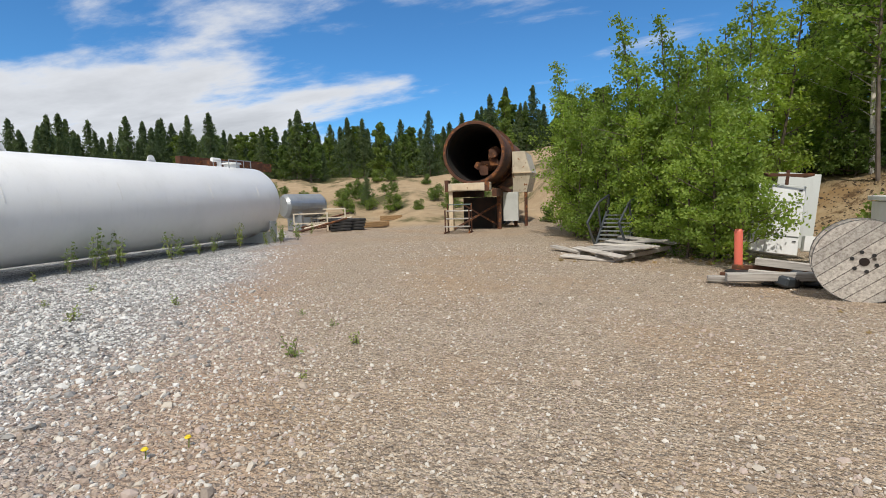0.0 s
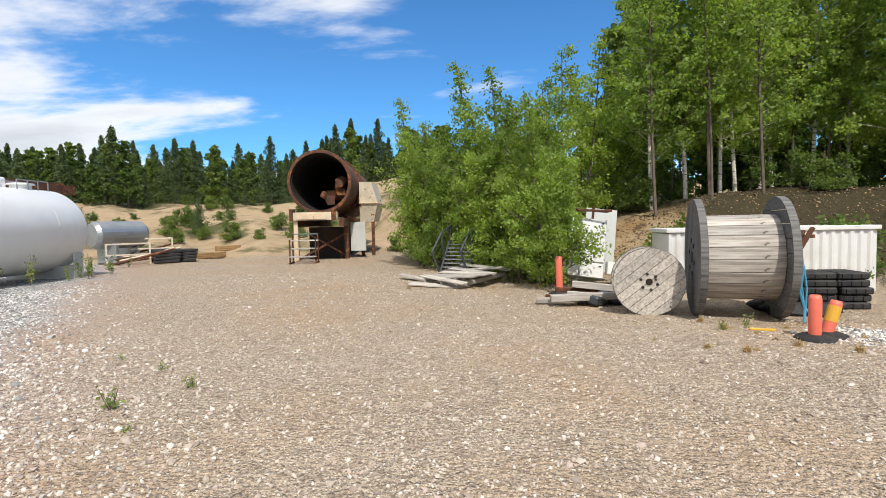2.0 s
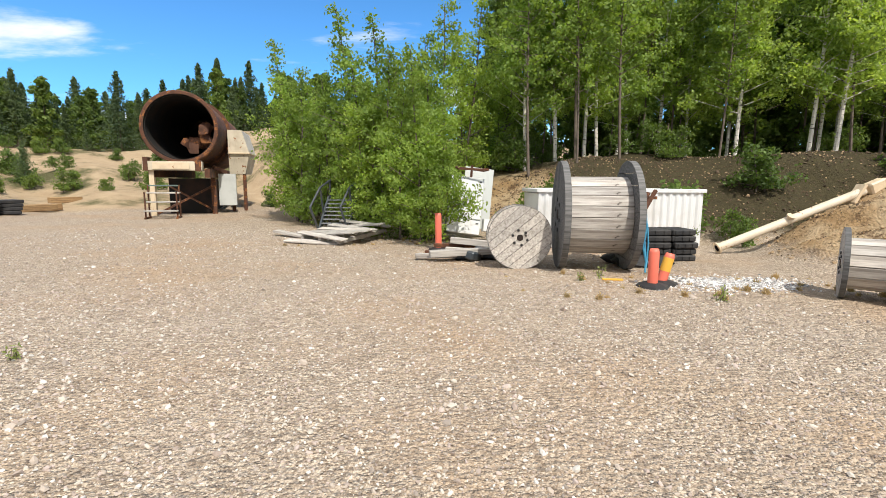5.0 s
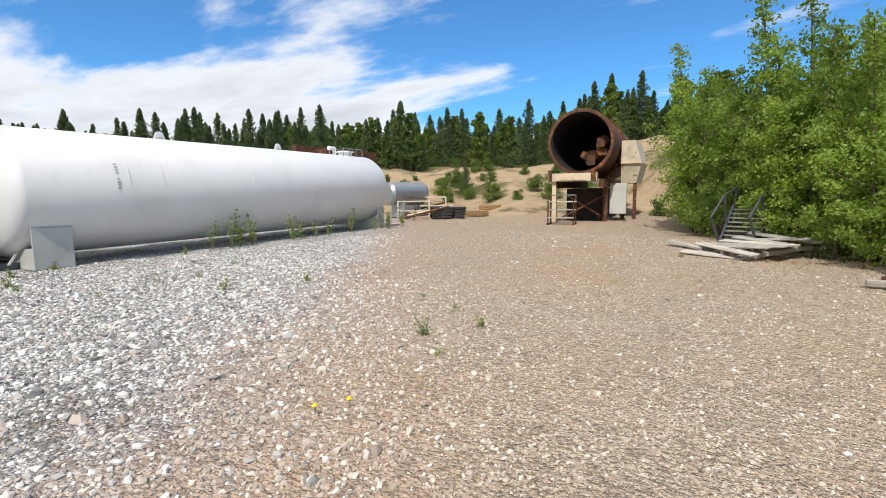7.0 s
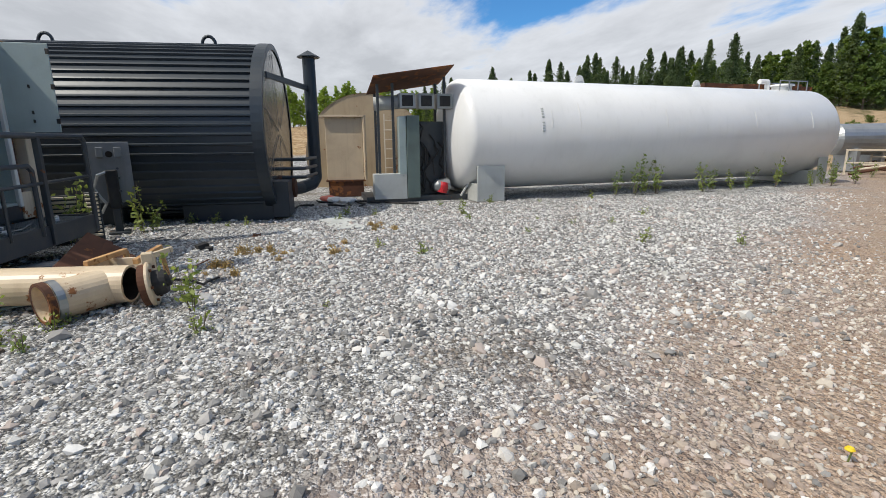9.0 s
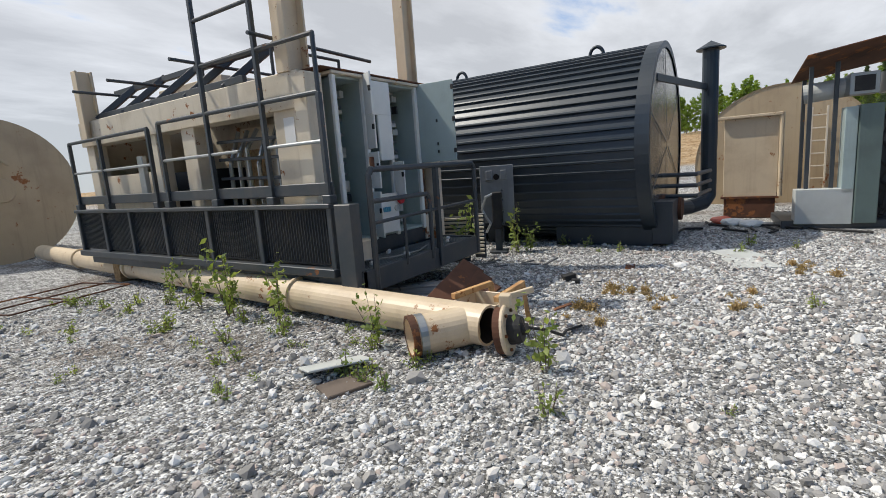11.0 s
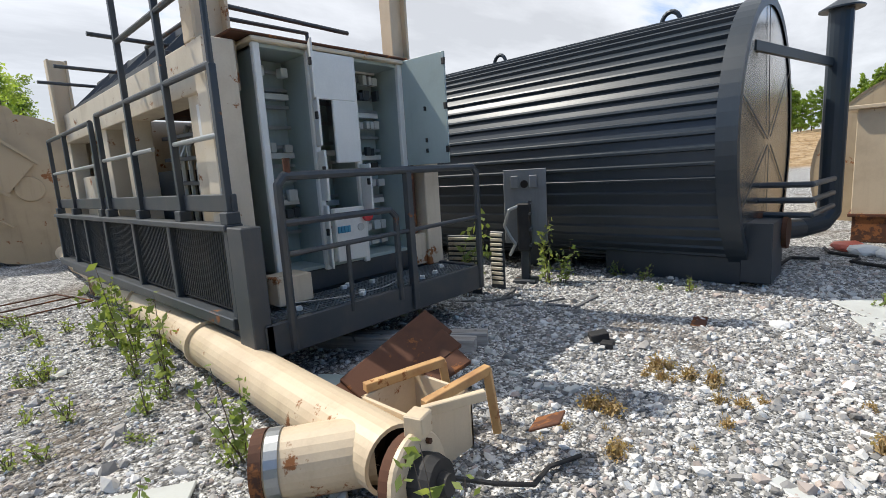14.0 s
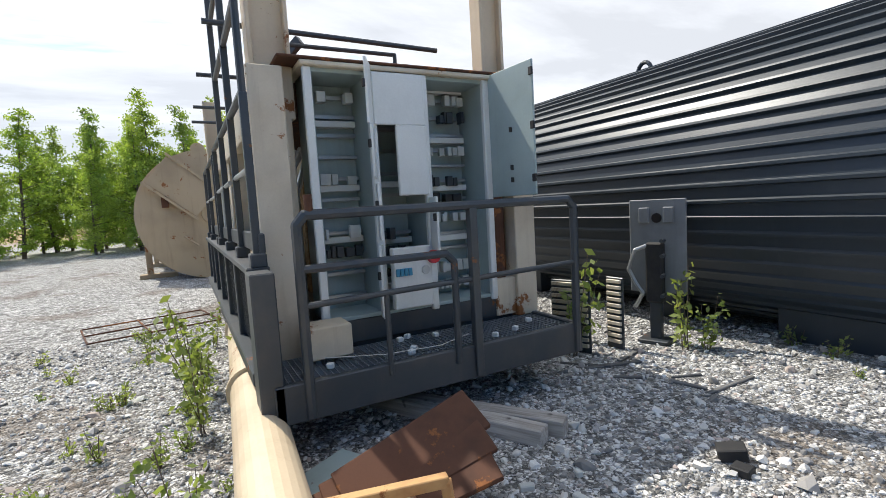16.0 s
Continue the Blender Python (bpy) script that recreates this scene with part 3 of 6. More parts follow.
def control_cabin():
    t = thing("control_cabin", (-7.2, -7.2, 0), "derelict beige control cabin on a dark skid with open cabinets", "cabin")
    ox, oy = 7.2, 7.2

    def P(x, y, z):
        return (x + ox, y + oy, z)

    def S(lo, hi, b=None, bv=0.008):
        return span(P(*lo), P(*hi), b, bv)

    for y in (-9.6, -7.2, -5.0):
        part("bearer", S((-8.4, y - 0.1, 0), (-6.12, y + 0.1, 0.32)), WOODB, t, "brown timber bearer")
    S_ = S((-8.45, -10.2, 0.32), (-6.05, -4.72, 0.52))
    part("floor_frame", S_, DARK, t)
    # beige shell: posts, headers, inner wall
    for y0, y1 in ((-5.35, -4.85), (-7.25, -6.95), (-8.15, -7.9), (-10.1, -9.85)):
        part("wall_post", S((-6.42, y0, 0.52), (-6.22, y1, 2.4)), BEIGE, t)
    part("header", S((-6.45, -10.15, 2.22), (-6.18, -4.85, 2.6)), BEIGE, t, "beige header with rust stains")
    part("sill_wall", S((-6.40, -10.1, 0.52), (-6.26, -4.9, 1.15)), BEIGE, t)
    part("infill_panel", S((-6.36, -9.8, 1.15), (-6.30, -8.2, 1.72)), BEIGE, t)
    part("back_wall", S((-8.42, -10.15, 0.52), (-8.32, -4.9, 2.6)), BEIGE, t)
    part("end_wall", S((-8.32, -10.15, 0.52), (-6.42, -10.05, 2.6)), BEIGE, t)
    part("corner_post", S((-6.34, -4.86, 0.45), (-6.10, -4.66, 2.55)), BEIGE, t, "beige corner post with red rust streaks")
    part("right_post", S((-8.44, -4.84, 0.5), (-8.22, -4.62, 2.62)), BEIGE, t)
    part("kick_panel", S((-8.24, -4.74, 0.52), (-8.02, -4.66, 0.85)), BEIGE, t)
    part("rusty_column", rod(P(-8.12, -4.80, 0.85), P(-8.12, -4.80, 2.5), 0.09, None, None, 14), RUST, t)
    part("roof", S((-8.4, -9.9, 2.6), (-6.3, -4.62, 2.622)), RUST, t, "rusted thin roof sheet")
    # clutter in the side bays: racks and hanging pipes
    b = bmesh.new()
    for k in range(7):
        y = -6.75 + 0.2 * k
        bent([P(-6.55, y, 0.6), P(-6.55, y, 1.7 + 0.1 * (k % 3)), P(-6.7, y + 0.05, 2.15)], 0.028, b, 6)
    part("conduit", b, GALV, t)
    part("inner_rack", S((-7.1, -6.8, 0.55), (-6.8, -5.5, 2.2)), BEIGE, t)
    part("inner_board", S((-6.78, -6.6, 0.7), (-6.74, -6.2, 1.9)), WOODB, t)
    part("inner_cabinet", S((-7.3, -9.6, 0.55), (-6.75, -7.4, 1.7)), DARK, t)
    b = bmesh.new()
    for z in (1.25, 1.5, 1.75, 1.98):
        bar(P(-6.5, -5.4, z), P(-6.5, -6.9, z + 0.04), 0.03, 0.04, b)
    part("inner_shelf", b, DARK, t)
    b = box(P(-6.22, -5.1, 2.0), (0.012, 0.17, 0.28), None, 0)
    part("notice", b, PAPER, t, "blank white paper notice")
    part("hanging_lamp", S((-6.2, -8.35, 1.3), (-6.13, -8.2, 1.95)), GALV, t)
    # skid side: dark mesh panels between posts
    ybays = [-10.3, -9.4, -8.55, -7.6, -6.55, -5.55, -4.4]
    for a, c in zip(ybays, ybays[1:]):
        b = S((-6.06, a + 0.04, 0.56), (-6.03, c - 0.04, 1.16), None, 0)
        pane = part("mesh_panel", b, MESH, t)
        b = bmesh.new()
        n = int((c - a) / 0.045)
        for i in range(n):
            y = a + 0.05 + (c - a - 0.1) * i / n
            bar(P(-6.022, y, 0.58), P(-6.022, y + 0.0, 1.14), 0.006, 0.008, b, 0)
        part("mesh_wire", b, DARK, pane)
    for y in ybays:
        part("skid_post", S((-6.07, y - 0.035, 0.45), (-5.98, y + 0.035, 1.2)), DARK, t)
    part("skid_rail", S((-6.1, -10.35, 1.16), (-5.96, -4.36, 1.21)), DARK, t)
    part("skid_sill", S((-6.12, -10.35, 0.45), (-5.94, -4.36, 0.54)), DARK, t)
    part("toe_board", S((-6.09, -10.3, 1.29), (-6.05, -4.38, 1.42)), DARK, t)
    # guard rail along the side
    for y, zt in ((-10.25, 2.28), (-9.2, 2.28), (-7.75, 2.28), (-7.45, 2.32), (-6.35, 3.7), (-5.3, 3.7), (-4.42, 2.30)):
        b = bar(P(-6.04, y, 1.2), P(-6.04, y, zt), 0.05, 0.05)
        box(P(-6.04, y, 1.25), (0.1, 0.12, 0.09), b)
        part("stanchion", b, DARK, t)
    b = rod(P(-6.04, -4.42, 2.30), P(-6.04, -7.45, 2.32), 0.026)
    rod(P(-6.04, -7.75, 2.28), P(-6.04, -10.25, 2.28), 0.026, None, b)
    part("hand_rail", b, DARK, t)
    b = rod(P(-6.04, -4.42, 1.83), P(-6.04, -5.3, 1.83), 0.02)
    rod(P(-6.04, -5.8, 1.83), P(-6.04, -7.45, 1.83), 0.02, None, b)
    rod(P(-6.04, -7.75, 1.8), P(-6.04, -10.25, 1.8), 0.02, None, b)
    part("mid_rail", b, GALV, t)
    b = bent([P(-6.04, -6.35, 2.85), P(-6.04, -4.42, 2.85), P(-6.04, -4.42, 2.30)], 0.024)
    rod(P(-6.04, -5.3, 3.35), P(-6.04, -6.35, 3.35), 0.022, None, b)
    part("upper_rail", b, DARK, t)
    # tall beige beams
    for x, y, z0, z1, s in ((-6.32, -5.05, 2.6, 4.6, 0.2), (-8.22, -4.92, 2.62, 4.6, 0.16), (-6.2, -9.75, 2.3, 3.35, 0.16)):
        b = S((x - s * .75, y - s / 2, z0), (x - s * .75 + 0.03, y + s / 2, z1), None, 0.004)
        S((x + s * .75 - 0.03, y - s / 2, z0), (x + s * .75, y + s / 2, z1), b, 0.004)
        S((x - s * .7, y - 0.015, z0), (x + s * .7, y + 0.015, z1), b, 0.004)
        part("tall_beam", b, BEIGE_PIPE, t, "yellowed steel beam with rust")
    # collapsed roof frame
    for i in range(5):
        y = -9.7 + i * 0.85
        part("roof_rib", bar(P(-6.3, y, 2.62), P(-6.75, y + 0.5, 3.12), 0.06, 0.09), DARK, t)
    for x, z in ((-6.32, 2.66), (-6.72, 3.08)):
        part("roof_purlin", bar(P(x, -9.9, z), P(x, -5.9, z + 0.02), 0.06, 0.08), DARK, t)
    for y in (-9.4, -8.3, -6.7, -5.2):
        part("roof_pipe", rod(P(-5.9, y, 2.98), P(-7.9, y - 0.1, 2.98), 0.022), DARK, t)
    part("roof_box", S((-7.6, -8.9, 2.64), (-6.9, -7.2, 3.0)), BEIGE, t)
    b = bent([P(-6.5, -5.6, 2.64), P(-6.5, -5.6, 3.0), P(-7.6, -5.6, 3.0), P(-7.6, -5.6, 2.64)], 0.02)
    bent([P(-6.5, -7.0, 2.64), P(-6.5, -7.0, 3.0), P(-6.5, -5.6, 3.0)], 0.02, b)
    part("roof_rail", b, DARK, t)

    # switch cabinets across the end
    zb, zt, yf, yb = 0.70, 2.56, -4.68, -5.1
    for x0, x1 in ((-6.98, -6.52), (-7.42, -6.98), (-8.0, -7.42)):
        b = S((x0, yb, zb), (x1, yb + 0.02, zt), None, 0.003)
        S((x0, yb, zb), (x0 + 0.025, yf, zt), b, 0.003)
        S((x1 - 0.025, yb, zb), (x1, yf, zt), b, 0.003)
        S((x0, yb, zt - 0.03), (x1, yf, zt), b, 0.003)
        S((x0, yb, zb), (x1, yf, zb + 0.03), b, 0.003)
        bay = part("switch_bay", b, CABIN, t, "open blue-grey switch cabinet")
        rnd = random.Random(int(-x0 * 100))
        zz = zb + 0.12
        k = 0
        while zz < zt - 0.1:
            part("din_rail", S((x0 + 0.03, yb + 0.05, zz), (x1 - 0.03, yb + 0.09, zz + 0.03), None, 0.002), GALV, bay)
            if rnd.random() < (0.85 if x0 < -7.5 or zz < 1.5 else 0.45):
                xx = x0 + 0.06
                b = bmesh.new()
                while xx < x1 - 0.12:
                    w = rnd.uniform(0.02, 0.10)
                    if rnd.random() < 0.75:
                        S((xx, yb + 0.09, zz - 0.035), (xx + w * 0.9, yb + 0.09 + rnd.uniform(0.03, 0.09), zz + rnd.uniform(0.03, 0.075)), b, 0.004)
                    xx += w + 0.006
                part("breaker_row", b, rnd.choice((DARK, CABGREY, RUBBER, DARK, LIGHTGREY)), bay)["kind"] = "stuff"
            if k % 3 == 2:
                part("duct", S((x0 + 0.03, yb + 0.02, zz + 0.08), (x1 - 0.03, yb + 0.10, zz + 0.13), None, 0.003), CABGREY, bay)
            zz += rnd.uniform(0.13, 0.19)
            k += 1
    for x in (-6.505, -6.975, -7.415, -8.0):
        part("cabinet_edge", S((x - 0.03, yf - 0.02, zb - 0.02), (x + 0.03, yf + 0.03, zt)), CABGREY, t)
    part("cabinet_top", S((-8.05, -5.15, 2.56), (-6.45, -4.62, 2.595)), BEIGE, t)
    part("plinth", S((-8.05, -5.1, 0.52), (-6.5, -4.68, 0.70)), DARK, t)
    part("upper_door", S((-7.40, yf + 0.035, 2.16), (-6.97, yf + 0.06, 2.55)), CABGREY, t, "closed pale grey cabinet door")
    part("lower_door", S((-7.40, yf + 0.035, 1.62), (-7.14, yf + 0.065, 2.16)), CABGREY, t, "hanging pale grey cabinet door")
    panel = part("control_panel", S((-7.36, yf + 0.03, 0.74), (-7.03, yf + 0.10, 1.22)), CABGREY, t, "pale grey control panel with blue switches")
    for i in range(4):
        part("blue_switch", S((-7.18 + 0.035 * i, yf + 0.10, 1.0), (-7.15 + 0.035 * i, yf + 0.115, 1.06), None, 0.003), BLUE, panel)
    part("emergency_stop", lathe([(0, 0.06), (0.05, 0.06), (0.055, 0.03), (0.03, 0.02), (0.03, 0)], along(P(-7.36, yf + 0.10, 1.13), (0, 1, 0)), 16), RED, panel)
    part("dial", lathe([(0, 0.012), (0.035, 0.012), (0.035, 0)], along(P(-7.30, yf + 0.10, 1.03), (0, 1, 0)), 16), LIGHTGREY, panel)
    # doors standing open
    for hx, z0, z1, w, ang in ((-6.97, 2.14, 2.60, 0.42, 62), (-6.97, 1.76, 2.14, 0.40, 66), (-6.97, 1.3, 1.72, 0.38, 72), (-6.98, 0.72, 1.26, 0.40, 64), (-7.41, 1.18, 1.6, 0.34, 80)):
        a = radians(ang)
        q = Vector(P(hx, yf + 0.03, (z0 + z1) / 2))
        d = Vector((math.cos(a), math.sin(a), 0)) * w * 0.55
        b = box(q + d / 2, (w * 0.55, 0.02, z1 - z0), None, 0.004, Matrix.Rotation(a, 3, "Z"))
        door = part("open_door", b, CABGREY, t, "pale grey cabinet door standing open")
        part("latch", box(q + d * 0.92 + Vector((0.02, 0.0, 0.05)), (0.02, 0.03, 0.06), None, 0.004), RUBBER, door)
    a = radians(94)
    d = Vector((math.cos(a), math.sin(a), 0)) * 0.54
    q = Vector(P(-8.03, yf + 0.03, 0))
    b = box(q + d / 2 + Vector((0, 0, 2.08)), (0.54, 0.02, 1.02), None, 0.004, Matrix.Rotation(a, 3, "Z"))
    door = part("wide_door", b, CABIN, t, "blue-grey inside of a wide open door")
    for z in (1.7, 2.1, 2.5):
        part("latch", box(q + d * 0.97 + Vector((0.012, 0.01, z)), (0.02, 0.04, 0.06), None, 0.004), RUBBER, door)
    for z in (1.7, 1.8, 2.1):
        part("clip", box(q + d * 0.5 + Vector((0.02, 0.016, z)), (0.03, 0.012, 0.04), None, 0.003), RUBBER, door)
    # porch with grating and rails
    part("porch_frame", S((-8.42, -4.1, 0.28), (-6.02, -4.04, 0.52)), DARK, t)
    b = S((-8.42, -4.7, 0.40), (-8.36, -4.04, 0.52))
    S((-6.08, -4.7, 0.28), (-6.02, -4.04, 0.52), b)
    part("porch_side", b, DARK, t)
    b = bmesh.new()
    for i in range(58):
        x = -8.36 + 2.28 * i / 57
        S((x, -4.66, 0.475), (x + 0.006, -4.1, 0.50), b, 0)
    for i in range(13):
        y = -4.66 + 0.56 * i / 12
        S((-8.36, y, 0.477), (-6.08, y + 0.005, 0.499), b, 0)
    part("grating", b, GALV, t, "steel grating floor")
    part("grating_pan", S((-8.36, -4.68, 0.42), (-6.08, -4.1, 0.44)), MESH, t)
    part("corner_skid_post", S((-6.08, -4.28, 0.2), (-5.94, -4.06, 1.2)), DARK, t)
    b = bent([P(-6.22, -4.04, 0.3), P(-6.22, -4.04, 1.46), P(-6.27, -4.04, 1.52), P(-8.30, -4.04, 1.52), P(-8.36, -4.04, 1.46), P(-8.36, -4.04, 0.3)], 0.032)
    part("porch_rail", b, DARK, t)
    b = bent([P(-6.22, -4.04, 1.2), P(-7.2, -4.04, 1.2), P(-7.26, -4.04, 1.14), P(-7.26, -4.04, 0.42)], 0.026)
    part("gate_rail", b, DARK, t, "dark rail with worn red paint")
    b = rod(P(-6.22, -4.04, 0.98), P(-8.36, -4.04, 1.02), 0.02)
    rod(P(-6.75, -4.04, 0.45), P(-6.75, -4.04, 0.98), 0.018, None, b)
    part("porch_mid_rail", b, DARK, t)
    part("porch_post", bar(P(-7.42, -4.04, 0.3), P(-7.42, -4.04, 1.5), 0.06, 0.06), DARK, t)
    part("rag_post", rod(P(-6.3, -4.04, 1.5), P(-6.3, -4.04, 1.64), 0.025), RUST, t)
    part("red_box", S((-6.6, -4.6, 0.54), (-6.3, -4.35, 0.76)), BEIGE, t)
    b = bmesh.new()
    rnd = random.Random(5)
    for i in range(9):
        box(P(rnd.uniform(-8.2, -6.3), rnd.uniform(-4.6, -4.15), 0.52), (0.05, 0.04, 0.035), b, 0.005, Matrix.Rotation(rnd.random() * 3, 3, "Z"))
    tagged(part("broken_fitting", b, PAPER, t), kind="stuff")
    b = bmesh.new()
    pts = [P(-6.4, -4.35, 0.55), P(-6.8, -4.25, 0.52), P(-7.2, -4.2, 0.52), P(-7.5, -4.3, 0.53)]
    bent(pts, 0.006, b, 5)
    part("loose_wire", b, GALV, t)


control_cabin()


# ---- conveyor pipe and scrap beside the cabin ----
def conveyor_pipe():
    t = thing("conveyor_pipe", (-5.83, -2.56, 0), "cream painted screw conveyor pipe lying on the gravel", "pipe")
    o = Vector((-5.72, -2.45, 0))
    far = Vector((-0.78, -11.6, 0.24))
    d = far.normalized()
    r = 0.165
    m = along((0, 0, 0.21), far - Vector((0, 0, 0.21)))
    L = far.length
    prof = [(r - 0.02, 0.0), (r, 0.0)]
    for s in (2.45, 4.6, 6.8, 9.2):
        prof += [(r, s - 0.02), (r + 0.03, s - 0.02), (r + 0.03, s + 0.02), (r, s + 0.02)]
    prof += [(r, L), (0, L)]
    part("tube", lathe(prof, m, 28), BEIGE_PIPE, t)
    # near-black inner wall and plug: the pipe's inner shade as colour
    part("throat", lathe([(0, 0.25), (r - 0.02, 0.25), (r - 0.02, 0.0)], m, 28), SOOT_SHADE, t)
    s0, s1 = Vector((-0.02, -0.16, 0.2)), Vector((0.40, -0.50, 0.18))
    q = along(s0, s1 - s0)
    ln = (s1 - s0).length
    part("branch", lathe([(r * 0.98, 0), (r * 0.98, ln), (r - 0.02, ln), (r - 0.02, ln - 0.2), (0, ln - 0.2)], q, 28), BEIGE_PIPE, t)
    part("rusty_collar", lathe([(r * 0.98, ln - 0.05), (r + 0.008, ln - 0.05), (r + 0.008, ln + 0.004), (r - 0.02, ln + 0.004)], q, 28), RUST, t)
    part("seal_band", lathe([(r, ln - 0.12), (r + 0.006, ln - 0.12), (r + 0.006, ln - 0.06), (r, ln - 0.06)], q, 28), GALV, t)
    # end plate drawn off the mouth, with its bearing and motor
    nd = Vector((-0.2, 0.97, 0.12))
    c0 = Vector((0.03, 0.17, 0.205))
    part("end_plate", lathe([(0, .03), (.19, .03), (.2, .02), (.2, 0), (0, 0)], along(c0, nd), 28), BEIGE_PIPE, t, "cream end plate with rust")
    part("end_ring", lathe([(.165, -.06), (.185, -.06), (.185, 0), (.165, 0)], along(c0, nd), 28), RUST, t)
    part("bearing", lathe([(0, .14), (.045, .14), (.05, .1), (.1, .1), (.115, .06), (.115, 0), (0, 0)], along(c0 + nd * 0.03, nd), 20), RUBBER, t)
    for k in range(6):
        p = c0 + nd * 0.03 + along((0, 0, 0), nd).to_3x3() @ Vector((0.155 * math.cos(k * 1.047), 0.155 * math.sin(k * 1.047), 0))
        part("bolt", rod(p, p + nd * 0.02, 0.014, None, None, 6), RUST, t)
    part("lug", box((-0.02, 0.15, 0.43), (0.10, 0.09, 0.1), None, 0.006, Matrix.Rotation(0.3, 3, "Z")), BEIGE_PIPE, t)
    part("clamp_bar", bar((-0.14, 0.05, 0.40), (-0.40, 0.22, 0.43), 0.035, 0.05), BEIGE_PIPE, t)
    part("loose_cable", bent([(-0.05, 0.3, 0.22), (-0.2, 0.42, 0.16), (-0.42, 0.46, 0.05), (-0.62, 0.42, 0.02), (-0.8, 0.5, 0.02)], 0.012, None, 6), RUBBER, t)
    # square hopper on the far side of the mouth
    b = bmesh.new()
    rz = Matrix.Rotation(radians(-6), 3, "Z")
    for c, s in (((-0.17, -0.22, 0.17), (0.02, 0.44, 0.32)), ((-0.55, -0.22, 0.17), (0.02, 0.44, 0.32)), ((-0.36, -0.43, 0.17), (0.4, 0.02, 0.32)), ((-0.36, -0.01, 0.17), (0.4, 0.02, 0.32))):
        box(c, s, b, 0.004)
    part("hopper", b, BEIGE_PIPE, t, "open square cream hopper")
    b = bar((-0.26, -0.06, 0.35), (-0.72, -0.01, 0.39), 0.05, 0.05)
    bar((-0.71, -0.01, 0.39), (-0.73, 0.03, 0.02), 0.045, 0.045, b)
    part("frame_front", b, ORANGERUST, t, "rusty cream angle frame")
    b = bar((-0.2, -0.45, 0.36), (-0.70, -0.33, 0.37), 0.05, 0.05)
    bar((-0.69, -0.33, 0.37), (-0.72, -0.31, 0.02), 0.045, 0.045, b)
    part("frame_back", b, ORANGERUST, t)
    part("torn_flap", box((-0.72, 0.36, 0.2), (0.26, 0.16, 0.012), None, 0.003, Euler((0.35, -0.25, 0.4)).to_matrix()), RUST, t)


conveyor_pipe()


def slab(name, c, s, turn, material, label, category, group="", tilt=(0, 0), bevel=0.006):
    """A loose flat piece resting on the ground."""
    b = box((0, 0, 0), s, None, bevel, Euler((radians(tilt[0]), radians(tilt[1]), 0)).to_matrix())
    lowest = min(v.co.z for v in b.verts)
    z = ground_height(c[0], c[1]) if len(c) < 3 else c[2]
    for v in b.verts:
        v.co.z -= lowest
    return alone(name, b, material, label, category, group, (c[0], c[1], z - 0.006), turn)


for k in range(3):
    slab("rusty_plate", (-6.46 - 0.05 * k, -3.22 - 0.05 * k, 0.055 * k), (0.90 - 0.05 * k, 0.36 - 0.05 * k, 0.03), 166 + 6 * k, RUST, "rusty brown steel plate leaning in a scrap heap", "plate", "rusty plates", (22 + 5 * k, -15 - 2 * k))
slab("panel_sheet", (-6.2, -3.72), (0.6, 0.42, 0.02), 25, CABIN, "blue-grey metal panel lying on the gravel", "panel", "", (3, 4))
for x, y, a, ln in ((-7.15, -4.1, -62, 1.5), (-7.35, -3.95, -55, 1.2)):
    slab("timber_beam", (x, y), (ln, 0.13, 0.12), a, WOODX, "weathered split timber beam beside the cabin", "beam", "timbers by the cabin")
slab("slate_board", (-5.0, -3.46), (0.5, 0.34, 0.02), -28, LIGHTGREY, "grey sheet metal offcut propped on a board", "sheet", "", (14, -3))
slab("brown_board", (-4.82, -3.20), (0.34, 0.24, 0.03), -22, BARK, "brown composite board lying on white gravel", "board")
slab("pale_sheet", (-9.75, -0.85), (0.62, 0.5, 0.015), 20, LIGHTGREY, "pale grey flat sheet lying on the gravel", "sheet", "flat sheets")
slab("pale_sheet", (-10.25, -1.0), (0.55, 0.45, 0.015), 40, LIGHTGREY, "pale grey flat sheet lying on the gravel", "sheet", "flat sheets", (2, 3))
slab("grey_strip", (-6.9, -1.15), (0.34, 0.09, 0.015), 60, LIGHTGREY, "narrow grey strip lying on the gravel", "strip")
slab("rubber_block", (-8.25, -2.72), (0.12, 0.15, 0.07), 40, RUBBER, "black rubber block on the gravel", "block", "", (10, 0))
slab("rubber_block", (-8.15, -2.6), (0.09, 0.1, 0.05), 10, RUBBER, "small black rubber block on the gravel", "block")
slab("rust_flake", (-9.2, -2.2), (0.3, 0.12, 0.02), 10, RUST, "rust-coloured scrap strip on the gravel", "scrap")
rnd = random.Random(3)
for i in range(9):
    slab("white_fitting", (-6.95 - rnd.random() * 0.55, -3.15 + rnd.random() * 0.75), (rnd.uniform(.04, .09), rnd.uniform(.03, .06), rnd.uniform(.02, .04)), rnd.random() * 180, LIGHTGREY, "broken white electrical fitting on the gravel", "fitting", "broken fittings")
for i in range(8):
    x, y = rnd.uniform(-9.6, -8.6), rnd.uniform(-4.4, -3.2)
    slab("wood_scrap", (x, y), (rnd.uniform(.2, .6), rnd.uniform(.02, .05), 0.025), rnd.random() * 180, WOODD, "grey wood scrap on the gravel", "scrap", "wood scraps")


